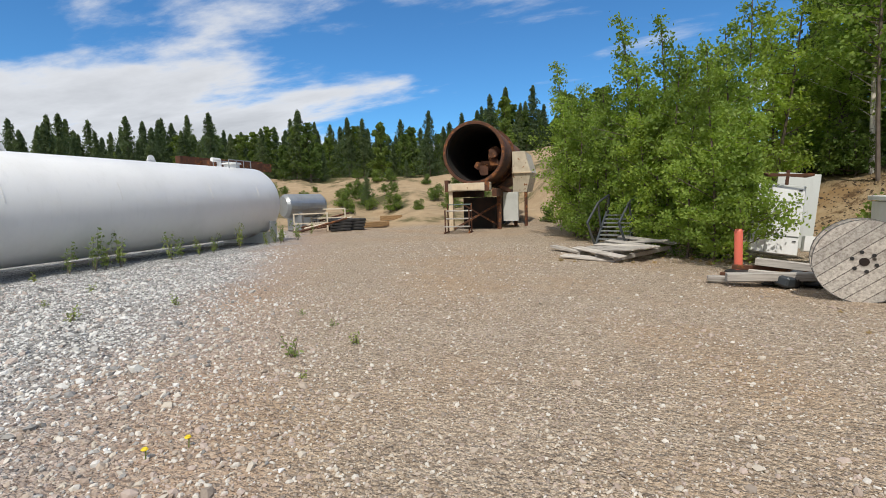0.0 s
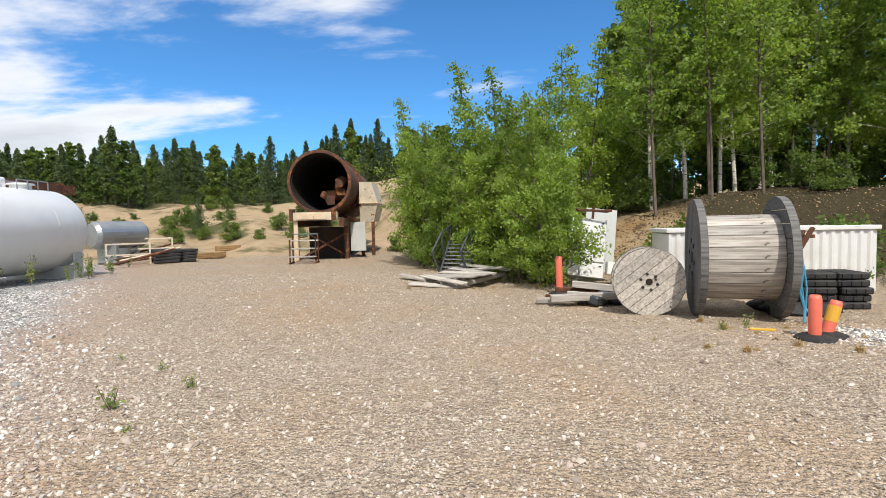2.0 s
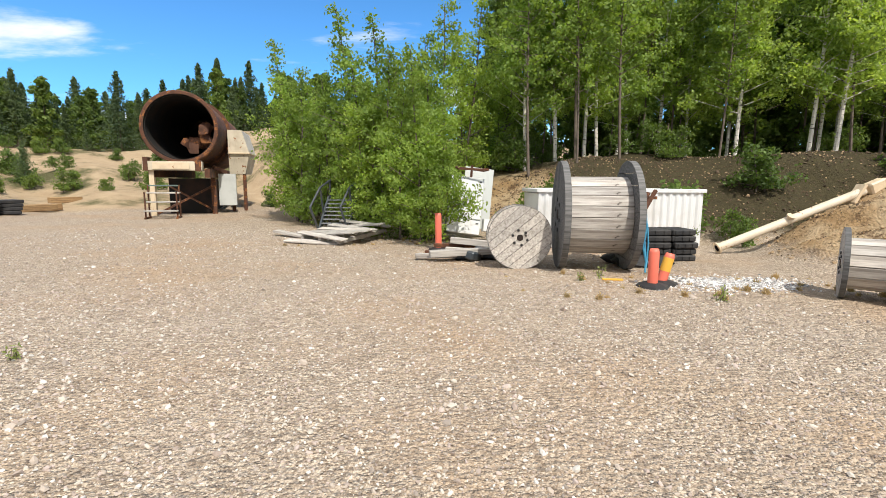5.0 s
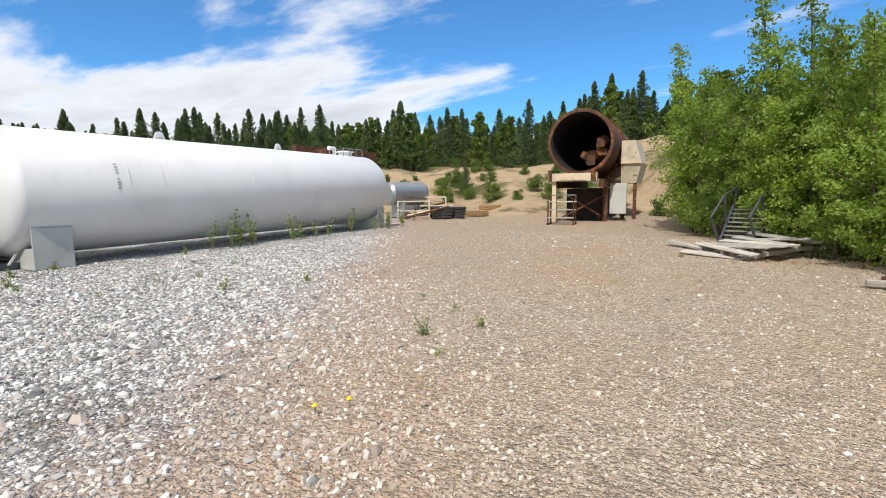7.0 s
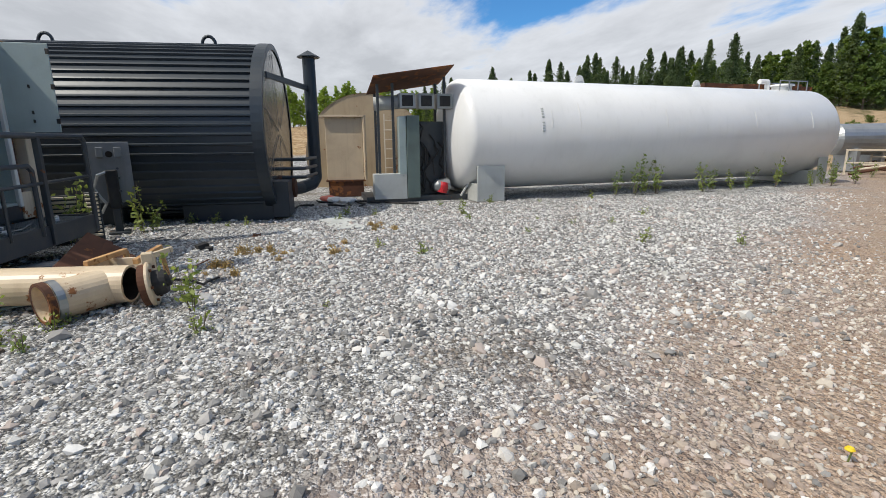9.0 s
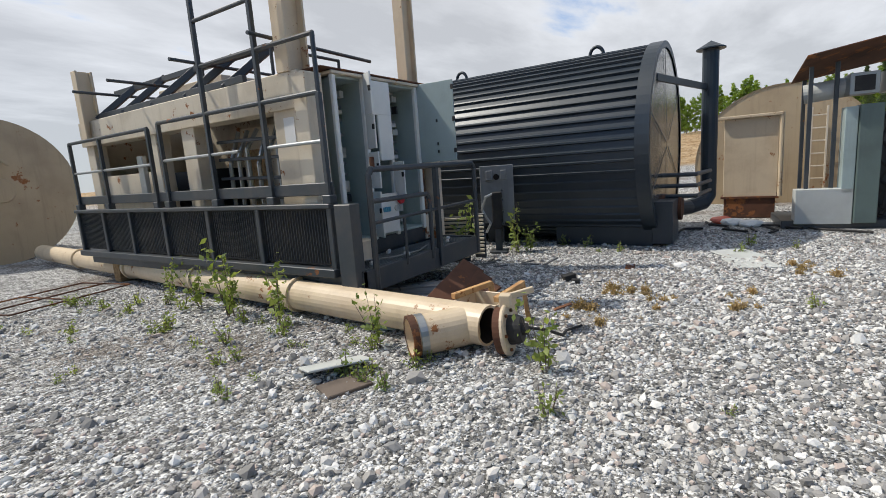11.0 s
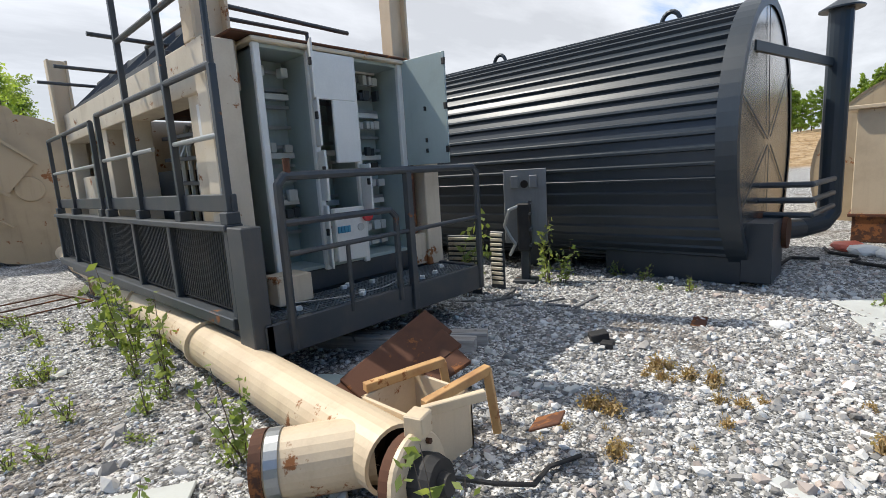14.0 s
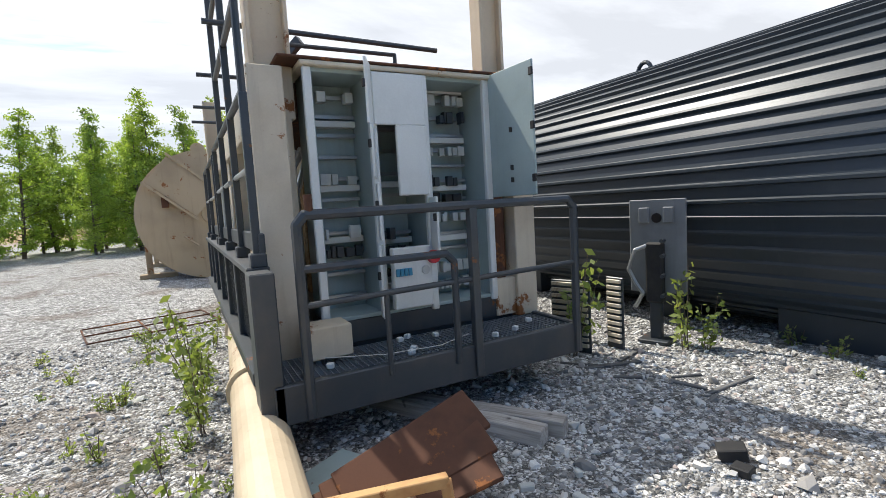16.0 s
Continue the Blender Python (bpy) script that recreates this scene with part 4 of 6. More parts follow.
def ground_frame():
    t = thing("frame_on_ground", (-5.1, -9.3, 0.02), "thin rusty angle frame lying on the gravel", "frame", turn=12)
    for a, c in (((-.8, -.55, .02), (.8, -.55, .02)), ((-.8, .55, .02), (.8, .55, .02)), ((-.8, -.55, .02), (-.8, .55, .02)), ((.8, -.55, .02), (.8, .55, .02)), ((.1, -.55, .03), (.1, .55, .03)), ((-.8, 0, .03), (.8, .05, .03))):
        part("bar", bar(a, c, 0.022, 0.02), RUST, t)


ground_frame()


def pedestal():
    t = thing("control_pedestal", (-9.90, -4.48, 0), "grey control pedestal plate on a dark post with hanging hose", "pedestal", turn=20)
    part("post", box((0.06, 0, 0.5), (0.09, 0.11, 1.0)), DARK, t)
    part("back_plate", box((0, 0, 0.98), (0.02, 0.56, 0.96)), PLATE, t, "grey metal back plate")
    part("valve_block", box((0.08, 0.0, 0.72), (0.1, 0.17, 0.62), None, 0.02), RUBBER, t)
    part("bracket", box((0.03, -0.12, 1.3), (0.04, 0.1, 0.16)), PLATE, t)
    part("bracket", box((0.03, 0.12, 1.3), (0.04, 0.1, 0.16)), PLATE, t)
    # flat disc, its black colour standing in for a shaded hole
    part("round_hole", lathe([(0, .012), (.05, .012), (.05, 0)], along((0.012, 0, 1.27), (1, 0, 0)), 16), SOOT_SHADE, t)
    for z in (0.5, 0.7, 0.9, 1.05):
        part("knob", rod((0.12, 0.1, z), (0.2, 0.1, z), 0.02), DARK, t)
    part("hose", bent([(0.1, -0.06, 1.0), (0.14, -0.18, 0.95), (0.14, -0.25, 0.75), (0.12, -0.18, 0.6), (0.1, -0.12, 0.5), (0.1, -0.2, 0.35)], 0.02), GALV, t)
    part("foot", box((0.05, 0, 0.02), (0.3, 0.3, 0.04)), DARK, t)


pedestal()


def grille(x, y, turn, w):
    t = thing("vent_grille", (x, y, 0), "brown louvred grille panel standing on the ground", "grille", "grilles", turn)
    part("frame", box((0, 0, 0.36), (0.02, w, 0.72)), DARK, t)
    first = part("slat", box((0.02, 0, 0.08), (0.03, w - 0.04, 0.035), None, 0.004), BEIGE, t)
    for i in range(1, 11):
        again(first, t, pose(0, 0, 0.06 * i))


grille(-8.95, -4.75, 20, 0.42)
grille(-9.35, -4.55, 5, 0.2)


def tan_silo():
    t = thing("lying_silo", (-6.25, -15.2, 0), "tan painted silo lying on its side with an access ladder", "silo")
    r = 1.62
    part("shell", lathe([(0, 0.1), (r * .5, 0.06), (r - 0.03, 0), (r + 0.03, 0), (r + 0.03, -0.1), (r, -0.1), (r, -6), (0, -6)], Matrix.Translation((0, 0, r + 0.02)) @ pose(0, 0, 0, -90, 0, 0), 64), TANPAINT, t, smooth=False)
    part("hatch", lathe([(0, 0.14), (0.26, 0.14), (0.28, 0.1), (0.28, 0.04)], Matrix.Translation((-0.1, 0, 1.66)) @ pose(0, 0, 0, -90, 0, 0), 28), TANPAINT, t)
    fr = Matrix.Rotation(radians(-40), 3, "Y")
    for dz in (-0.45, 0.45):
        p = fr @ Vector((-0.75, 0.25, dz)) + Vector((0.55, 0, 2.35))
        q = fr @ Vector((0.75, 0.25, dz)) + Vector((0.55, 0, 2.35))
        part("ladder_rail", bar(p, q, 0.06, 0.06), TANPAINT, t)
    part("walkway", box(Vector((0.55, 0.2, 2.35)), (1.4, 0.03, 0.82), None, 0.004, fr), TANPAINT, t, "tan chequered walkway")
    part("lug", lathe([(0, -.02), (.18, -.02), (.18, .02), (0, .02)], Matrix.Translation((0.1, -0.1, 2 * r + 0.06)) @ pose(0, 0, 0, 90, 0, 0), 16), TANPAINT, t)
    part("handle", rod((0.6, 0.1, 1.1), (0.3, 0.16, 0.85), 0.025), TANPAINT, t)
    part("bracket", box((0.95, 0.1, 2.0), (0.16, 0.16, 0.3)), RUST, t)
    for y in (-1.2, -4.8):
        part("leg", box((1.5, y, 0.7), (0.14, 0.2, 1.4)), TANPAINT, t)
        part("foot_plate", box((1.3, y, 0.06), (0.9, 0.35, 0.12)), TANPAINT, t)


tan_silo()


# ---- burner unit, tan box and the tank behind ----
def burner_unit():
    t = thing("burner_unit", (-13.5, 0.5, 0), "burner skid with grey switch cabinets under a rusty tin roof", "machine", turn=6)
    part("skid", span((-0.9, -1.0, 0), (0.45, 1.9, 0.14)), DARK, t)
    b = box((0, 0.15, 2.86), (1.5, 1.9, 0.02), None, 0.003, Euler((radians(9), radians(-10), 0)).to_matrix())
    part("tin_roof", b, RUST, t, "dark rusty tin roof")
    for x, y, z in ((0.3, -0.65, 2.72), (0.3, 0.95, 2.92), (-0.6, -0.6, 2.6), (-0.6, 0.95, 2.86), (0.3, -0.3, 2.75)):
        part("roof_post", bar((x, y, 0.1), (x, y, z), 0.06, 0.06), DARK, t)
    part("tall_cabinet", span((0.2, -0.02, 0.1), (0.55, 0.28, 2.02)), GREENGREY, t, "green-grey tall switch cabinet")
    part("open_rack", span((0.22, -0.2, 0.6), (0.5, -0.03, 2.0)), CABIN, t)
    part("low_cabinet", span((0.2, -0.82, 0.08), (0.5, -0.03, 0.68)), LIGHTGREY, t, "pale grey low cabinet")
    for i, y in enumerate((0.02, 0.47, 0.92)):
        fan = part("fan_box", span((0.15, y - 0.19, 2.18), (0.5, y + 0.19, 2.52)), GALV, t)
        part("grille", box((0.505, y, 2.35), (0.012, 0.26, 0.24), None, 0.003), RUBBER, fan)
    part("duct", rod((0.0, -0.7, 2.3), (0.1, -0.1, 2.35), 0.16, None, None, 18), LIGHTGREY, t)
    rnd = random.Random(9)
    for i in range(16):
        z = rnd.uniform(0.4, 2.1)
        y = rnd.uniform(0.3, 1.0)
        b = bmesh.new()
        bent([(0.1, y, z), (0.2, y + 0.1, z - 0.15), (0.25, y + rnd.uniform(-.2, .3), max(0.2, z - 0.5))], rnd.uniform(0.012, 0.03), b, 6)
        part("hose", b, RUBBER, t)
    part("machine_body", span((-0.7, 0.3, 0.14), (0.1, 1.0, 1.9)), DARK, t)
    part("pump", lathe([(0, .3), (.14, .3), (.16, .2), (.16, .0), (.1, -.1), (0, -.1)], along((0.35, 0.75, 0.35), (0, 1, 0.1)), 18), GALV, t)
    part("red_motor", lathe([(0, .26), (.1, .26), (.13, .18), (.13, 0), (0, 0)], along((0.4, 0.85, 0.2), (0.1, 0.2, 1)), 16), RED, t)
    part("lever", bar((0.5, 1.3, 0.1), (0.5, 1.75, 0.78), 0.05, 0.04), LIGHTGREY, t)
    part("lever_grip", bar((0.5, 1.73, 0.75), (0.5, 1.83, 0.88), 0.07, 0.06), RUBBER, t)


burner_unit()


def tan_box():
    t = thing("filter_box", (-14.9, -0.95, 0), "tan rectangular steel box on an orange base", "box")
    part("body", span((-0.5, -0.5, 0.42), (0.35, 0.45, 2.05)), BEIGE_PIPE, t)
    part("lid", span((-0.6, -0.62, 2.05), (0.45, 0.5, 2.11)), BEIGE_PIPE, t)
    part("base", span((-0.5, -0.48, 0), (0.36, 0.43, 0.42)), RUST, t, "orange primer base")
    part("rim", span((-0.54, -0.54, 0.40), (0.39, 0.49, 0.45)), RUST, t)
    part("pipe", rod((0.4, 0.5, 0.45), (0.4, 0.5, 2.1), 0.04), BEIGE_PIPE, t)


tan_box()
t = thing("round_tank", (-17.6, -0.35, 0), "tan painted round tank end behind the burner unit", "tank")
m = along((0, 0, 1.0), (1, 0.05, 0))
part("shell", lathe([(1.9, -0.3), (1.9, -5), (0, -5)], m, 56), TANPAINT, t)
part("end_dish", lathe([(0, 0.05), (1.2, 0.02), (1.9, -0.02)], m, 56), TANPAINT, t)
part("rim", lathe([(1.9, -0.02), (1.95, 0), (1.95, -0.3), (1.9, -0.3)], m, 56), TANPAINT, t)
for y in (0.55, 0.85):
    part("ladder_rail", bar((0.12, y, 0.0), (0.12, y, 2.3), 0.04, 0.04), BEIGE, t)
for k in range(7):
    part("rung", bar((0.12, 0.55, 0.3 + 0.3 * k), (0.12, 0.85, 0.3 + 0.3 * k), 0.03, 0.03), BEIGE, t)
for i in range(8):
    rnd = random.Random(40 + i)
    x, y = rnd.uniform(-13.5, -12.2), rnd.uniform(-1.7, 0.2)
    pts = [(0, 0, .03), (rnd.uniform(.2, .5), rnd.uniform(-.3, .3), .04), (rnd.uniform(.5, .9), rnd.uniform(-.5, .5), .03)]
    alone("loose_hose", bent(pts, 0.022, None, 6), RUBBER, "black loose hose lying on the ground", "hose", "loose hoses", (x, y, 0), rnd.random() * 360)
for x, y, m, c in ((-13.4, -1.2, PAPER, "white"), (-13.7, -1.4, ORANGE, "red"), (-13.2, -0.9, PAPER, "white")):
    b = bmesh.new()
    bmesh.ops.create_icosphere(b, subdivisions=2, radius=0.2)
    for v in b.verts:
        v.co = Vector((v.co.x * 1.2, v.co.y, v.co.z * 0.4)) * (1 + 0.3 * noise.noise(v.co * 6 + Vector((x, y, 0))))
    alone("plastic_rag", b, m, c + " crumpled plastic sheet on the ground", "rag", "", (x, y, 0.06))


# ---- drum mixer ----
def drum_mixer():
    t = thing("drum_mixer", (-8.87, 20.0, 0), "rusty asphalt drum mixer with an open sooty mouth", "machine", turn=11)
    r, z = 1.36, 3.47
    m = along((0, 0, z), (0, 1, -0.02))
    part("drum", lathe([(r - 0.10, -0.02), (r, -0.02), (r + 0.04, 0.0), (r + 0.04, 0.22), (r, 0.24), (r, 2.6), (r + 0.12, 2.6), (r + 0.12, 2.85), (r, 2.85), (r, 7.5), (0, 7.5)], m, 64), RUST, t, "rust-brown steel drum")
    part("lining", lathe([(r - 0.10, -0.018), (r - 0.10, 0.1), (r - 0.14, 0.1), (r - 0.14, 6.5), (0, 6.5)], m, 64), SOOT_SHADE, t, "black sooty lining")
    rnd = random.Random(2)
    for i in range(9):
        a = radians(-78 + i * 10 + rnd.uniform(-4, 4))
        rr = r - 0.35 - 0.3 * rnd.random()
        c = Vector((rr * math.cos(a) * 0.9, 0.5 + 0.5 * rnd.random(), z + rr * math.sin(a) + 0.12))
        b = bmesh.new()
        vs = [b.verts.new((rnd.uniform(.7, 1.2) * 0.26 * math.cos(k * math.pi / 4), rnd.uniform(-.06, .06), rnd.uniform(.5, 1.3) * 0.28 * math.sin(k * math.pi / 4))) for k in range(8)]
        b.faces.new(vs)
        bmesh.ops.solidify(b, geom=b.faces[:], thickness=0.02)
        bmesh.ops.translate(b, vec=c, verts=b.verts)
        part("torn_flight", b, RUST, t, "torn rusty lifter plate")
    part("front_beam", span((-1.35, -0.15, 1.80), (0.75, 0.15, 2.15)), BEIGE, t, "beige front cross beam")
    part("beam_web", span((-1.0, -0.19, 1.84), (0.3, -0.152, 2.10)), BEIGE_PIPE, t)
    part("beam_end", span((0.5, -0.2, 1.78), (0.72, 0.2, 2.2)), RUST, t)
    part("beam_end", span((-1.32, -0.2, 1.78), (-1.16, 0.2, 2.3)), RUST, t)
    for x, y in ((-1.1, 0.1), (0.9, 1.2)):
        part("leg", bar((x, y, 0), (x, y, 1.85), 0.24, 0.18), BEIGE_PIPE if x < 0 else RUST, t)
    part("brace", bar((-1.0, 0.15, 0.1), (0.9, 1.1, 1.2), 0.08, 0.08), RUST, t)
    part("brace", bar((0.9, 1.1, 0.15), (-0.6, 0.3, 1.2), 0.07, 0.07), RUST, t)
    part("side_beam", bar((0.9, 0.0, 1.7), (0.9, 7.0, 1.7), 0.2, 0.35), RUST, t)
    part("side_beam", bar((-1.1, 0.0, 1.7), (-1.1, 7.0, 1.7), 0.2, 0.35), RUST, t)
    # solid near-black block that fills the space under the drum
    part("under_box", span((-0.9, 1.5, 0.0), (0.7, 6.5, 1.5)), SOOT_SHADE, t)
    part("side_panel", span((1.05, 1.4, 0.35), (1.75, 1.55, 1.7)), LIGHTGREY, t, "pale grey side panel")
    part("exhaust_arm", bar((0.95, 1.0, 1.95), (1.35, 1.6, 1.75), 0.16, 0.16), RUST, t)
    # hopper behind the drum
    b = bmesh.new()
    lo = [(1.40, 2.2), (2.05, 2.2), (2.05, 4.6), (1.40, 4.6)]
    hi = [(1.42, 2.0), (2.0, 2.0), (2.0, 4.8), (1.42, 4.8)]
    rings = [[b.verts.new((x, y, zz)) for x, y in ring] for ring, zz in ((lo, 1.7), ([(1.42, 2.0), (2.28, 2.0), (2.28, 4.8), (1.42, 4.8)], 2.6), (hi, 3.6))]
    for ra, rb in zip(rings, rings[1:]):
        for i in range(4):
            b.faces.new((ra[i], ra[(i + 1) % 4], rb[(i + 1) % 4], rb[i]))
    b.faces.new(rings[2]), b.faces.new(rings[0])
    part("hopper", b, BEIGE, t, "beige angular hopper")
    part("hopper_band", span((1.40, 1.94, 2.57), (2.32, 4.86, 2.63)), BEIGE_PIPE, t)
    for x in (1.5, 2.0):
        part("hopper_leg", bar((x, 2.3, 0), (x, 2.3, 1.75), 0.14, 0.14), RUST, t)


drum_mixer()


def work_stand():
    t = thing("work_stand", (-9.1, 18.75, 0), "rickety grey steel step stand in front of the drum", "stand", turn=14)
    for x in (-0.52, 0.52):
        for y in (-0.25, 0.3):
            part("leg", bar((x, y, 0), (x, y, 1.25 if y > 0 else 1.0), 0.05, 0.05), RUST, t)
        part("skid", bar((x, -0.4, 0.04), (x, 0.45, 0.04), 0.06, 0.06), RUST, t)
    for z, y in ((0.3, -0.28), (0.62, 0.0), (0.95, 0.25)):
        part("tread", box((0, y, z), (1.1, 0.26, 0.05)), WOODX, t)
    part("guard_rail", bar((-0.52, 0.3, 1.22), (0.52, 0.3, 1.22), 0.05, 0.05), GREENGREY, t)


work_stand()


# ---- wooden cable reels ----
def disc_boards(t, r, th, n, m, material, name="board", rows=None):
    """A round flange sawn from boards lying side by side, placed by m (local z is the axis)."""
    w = 2 * r / n
    for i in range(n):
        y0, y1 = -r + i * w + 0.004, -r + (i + 1) * w - 0.004
        steps = np.linspace(y0, y1, 5)
        xs_ = [math.sqrt(max(r * r - y * y, 1e-4)) for y in steps]
        ring = [(x, y) for x, y in zip(xs_, steps)] + [(-x, y) for x, y in zip(xs_[::-1], steps[::-1])]
        b = bmesh.new()
        lo = [b.verts.new(m @ Vector((x, y, -th / 2))) for x, y in ring]
        hi = [b.verts.new(m @ Vector((x, y, th / 2))) for x, y in ring]
        b.faces.new(lo[::-1]), b.faces.new(hi)
        for k in range(len(ring)):
            b.faces.new((lo[k], lo[(k + 1) % len(ring)], hi[(k + 1) % len(ring)], hi[k]))
        part(name, b, material, t)


def cable_reel(base, turn, r, rb, half, th, n, mat_flange, label, group="wooden cable reels", spin=20.0, staves=22, mat_barrel=None, bolts=True, cores=True):
    """A reel standing on its two flanges, axis along local x."""
    t = thing("cable_reel", base, label, "cable reel", group, turn)
    bw = 2 * math.pi * rb / staves
    b = box((0, 0, 0), (2 * half - 0.01, bw * 0.97, 0.04), None, 0.004)
    first = part("stave", b, mat_barrel or WOODX, t)
    first.matrix_basis = pose(0, 0, r) @ pose(0, 0, rb)
    for i in range(1, staves):
        a = 360 * i / staves
        again(first, t, pose(0, 0, r) @ pose(0, 0, 0, a, 0, 0) @ pose(0, 0, rb))
    for s in (-1, 1):
        m = Matrix.Translation((s * (half + th / 2), 0, r)) @ pose(0, 0, 0, 0, 90, 0) @ pose(0, 0, 0, 0, 0, spin + (0 if s < 0 else 70))
        disc_boards(t, r, th, n, m, mat_flange)
        part("steel_hoop", lathe([(r - 0.002, -th / 2), (r + 0.006, -th / 2), (r + 0.006, th / 2), (r - 0.002, th / 2)], m, 56), WOODD, t)
        if cores:
            x = s * (half + th)
            # no real hole: a black disc paints the hub's shaded opening
            part("hub_plate", lathe([(r * 0.10, 0), (r * 0.10, 0.008), (0, 0.008)], along((x, 0, r), (s, 0, 0)), 20), SOOT_SHADE, t, "near-black disc painted as a shaded hub hole")
            for k in range(6 if bolts else 0):
                a = k * math.pi / 3 + 0.3
                q = (x, rb * 0.42 * math.cos(a), r + rb * 0.42 * math.sin(a))
                part("bolt", lathe([(0.03 * r + 0.008, 0), (0.03 * r + 0.008, 0.012), (0, 0.012)], along(q, (s, 0, 0)), 8), RUBBER, t)
    return t


cable_reel((3.16, 8.0, 0), -10, 0.90, 0.62, 0.50, 0.10, 9, WOODD, "large weathered wooden cable reel with dark flanges")
small = cable_reel((1.90, 8.12, 0), 84, 0.53, 0.3, 0.2, 0.05, 8, WOODX, "small grey wooden cable reel with its face to the yard", spin=50)
cable_reel((5.85, 5.52, 0), -40, 0.45, 0.3, 0.30, 0.06, 6, WOODX, "low grey wooden cable reel at the foot of a sand mound", staves=14)
b = bmesh.new()
bent([(3.80, 7.55, 0.95), (3.82, 7.5, 0.6), (3.84, 7.45, 0.25), (3.9, 7.3, 0.03)], 0.014, b, 6)
alone("blue_rope", b, BLUE, "blue rope hanging from a cable reel", "rope")


# ---- bank side: cabinets, sleepers, traffic posts, pallets ----
def leaning_cabinet():
    t = thing("dumped_cabinet", (1.35, 11.6, ground_height(1.35, 11.6) + 0.18), "white steel switch cabinet dumped against the bank", "cabinet", turn=6)
    R = Euler((radians(-9), radians(7), 0)).to_matrix()
    f = lambda c: R @ Vector(c)
    part("body", box(f((0, 0.25, 0.72)), (0.80, 0.45, 1.4), None, 0.01, R), LIGHTGREY, t)
    for z, h in ((0.2, 0.34), (0.56, 0.32), (0.9, 0.32), (1.22, 0.28)):
        d = part("door", box(f((0.1, 0.0, z)), (0.56, 0.03, h), None, 0.006, R), WHITESHEET, t)
        part("handle", box(f((0.3, -0.03, z + 0.1)), (0.06, 0.02, 0.02), None, 0.003, R), RUBBER, d)
    part("side_door", box(f((-0.32, 0.0, 0.72)), (0.26, 0.03, 1.36), None, 0.006, R), WHITESHEET, t)
    part("back_board", box(f((0.38, 0.52, 1.0)), (0.75, 0.03, 1.55), None, 0.004, R), LIGHTGREY, t, "tall grey back board")
    part("meter_box", box(f((0.62, -0.05, 0.28)), (0.36, 0.2, 0.3), None, 0.006, R), WHITESHEET, t)
    part("meter_window", box(f((0.64, -0.155, 0.30)), (0.14, 0.012, 0.13), None, 0.003, R), SOOT_SHADE, t)
    b = bmesh.new()
    for p, q in (((-.3, -.15, 1.55), (.4, -.25, 1.6)), ((-.3, .2, 1.65), (.4, .2, 1.65)), ((.4, -.25, 1.6), (.4, .2, 1.65)), ((-.3, -.15, 1.55), (-.3, .2, 1.65)), ((0, -.2, 1.58), (0, .2, 1.65)), ((.1, .2, 1.4), (.1, .2, 1.75))):
        bar(f(p), f(q), 0.05, 0.05, b)
    part("rusty_frame", b, RUST, t)


leaning_cabinet()


def corrugated_store():
    t = thing("corrugated_container", (4.75, 10.7, 0), "low white corrugated steel container behind the reels", "container", turn=1)
    n = 46
    b = bmesh.new()
    top, bot = [], []
    for i in range(n * 2):
        x = -1.9 + 3.8 * i / (n * 2 - 1)
        y = -0.2 - (0.03 if i % 4 < 2 else 0)
        top.append(b.verts.new((x, y, 1.22))), bot.append(b.verts.new((x, y, 0.02)))
    for i in range(n * 2 - 1):
        b.faces.new((bot[i], bot[i + 1], top[i + 1], top[i]))
    part("front_sheet", b, WHITESHEET, t)
    part("body", span((-1.9, -0.17, 0), (1.9, 1.0, 1.2)), WHITESHEET, t)
    part("roof", span((-1.95, -0.26, 1.22), (1.95, 1.05, 1.30)), WHITESHEET, t)


corrugated_store()
b = span((-0.16, -0.06, 0), (0.16, 0.06, 1.75))
rod((0, -0.07, 1.62), (0, 0.07, 1.62), 0.16, None, b, 18)
alone("concrete_post", b, BEIGE, "beige post with a lifting eye behind the reel", "post", "", (4.55, 9.7, 0), 4)
for p, q in (((4.25, 8.9, 0.05), (4.75, 9.3, 1.25)), ((4.15, 8.9, 0.3), (4.85, 9.2, 1.3)), ((4.2, 9.25, 1.15), (4.9, 9.25, 1.15))):
    b = bar((0, 0, 0), Vector(q) - Vector(p), 0.06, 0.06)
    alone("rusty_bar", b, RUST, "rusty steel angle bar leaning by the sleepers", "bar", "rusty bars", p)
rnd = random.Random(12)
for k in range(5):
    for j, (x, ln) in enumerate(((4.62, 0.56), (5.14, 0.46))):
        b = box((0, 0, 0.058), (ln, 0.6, 0.108), None, 0.02)
        for s in (-0.3, 0, 0.3):
            span((s * ln - 0.04, -0.315, 0.02), (s * ln + 0.04, -0.298, 0.09), b, 0.004)
        alone("rubber_sleeper", b, RUBBER, "black rubber kerb block in a stack", "block", "stacked rubber blocks", (x + rnd.uniform(-.02, .02), 8.85 + rnd.uniform(-.03, .03), 0.118 * k), rnd.uniform(-2, 2))
for x, y in ((4.0, 8.2), (4.4, 8.1), (3.95, 8.55)):
    b = bmesh.new()
    bmesh.ops.create_icosphere(b, subdivisions=3, radius=0.25)
    for v in b.verts:
        v.co = Vector((v.co.x * 1.3, v.co.y, v.co.z * 0.6)) * (1 + 0.5 * noise.noise(v.co * 5 + Vector((x, y, 0))))
    alone("black_tarp", b, RUBBER, "crumpled black plastic sheet by the sleepers", "tarp", "", (x, y, 0.08))


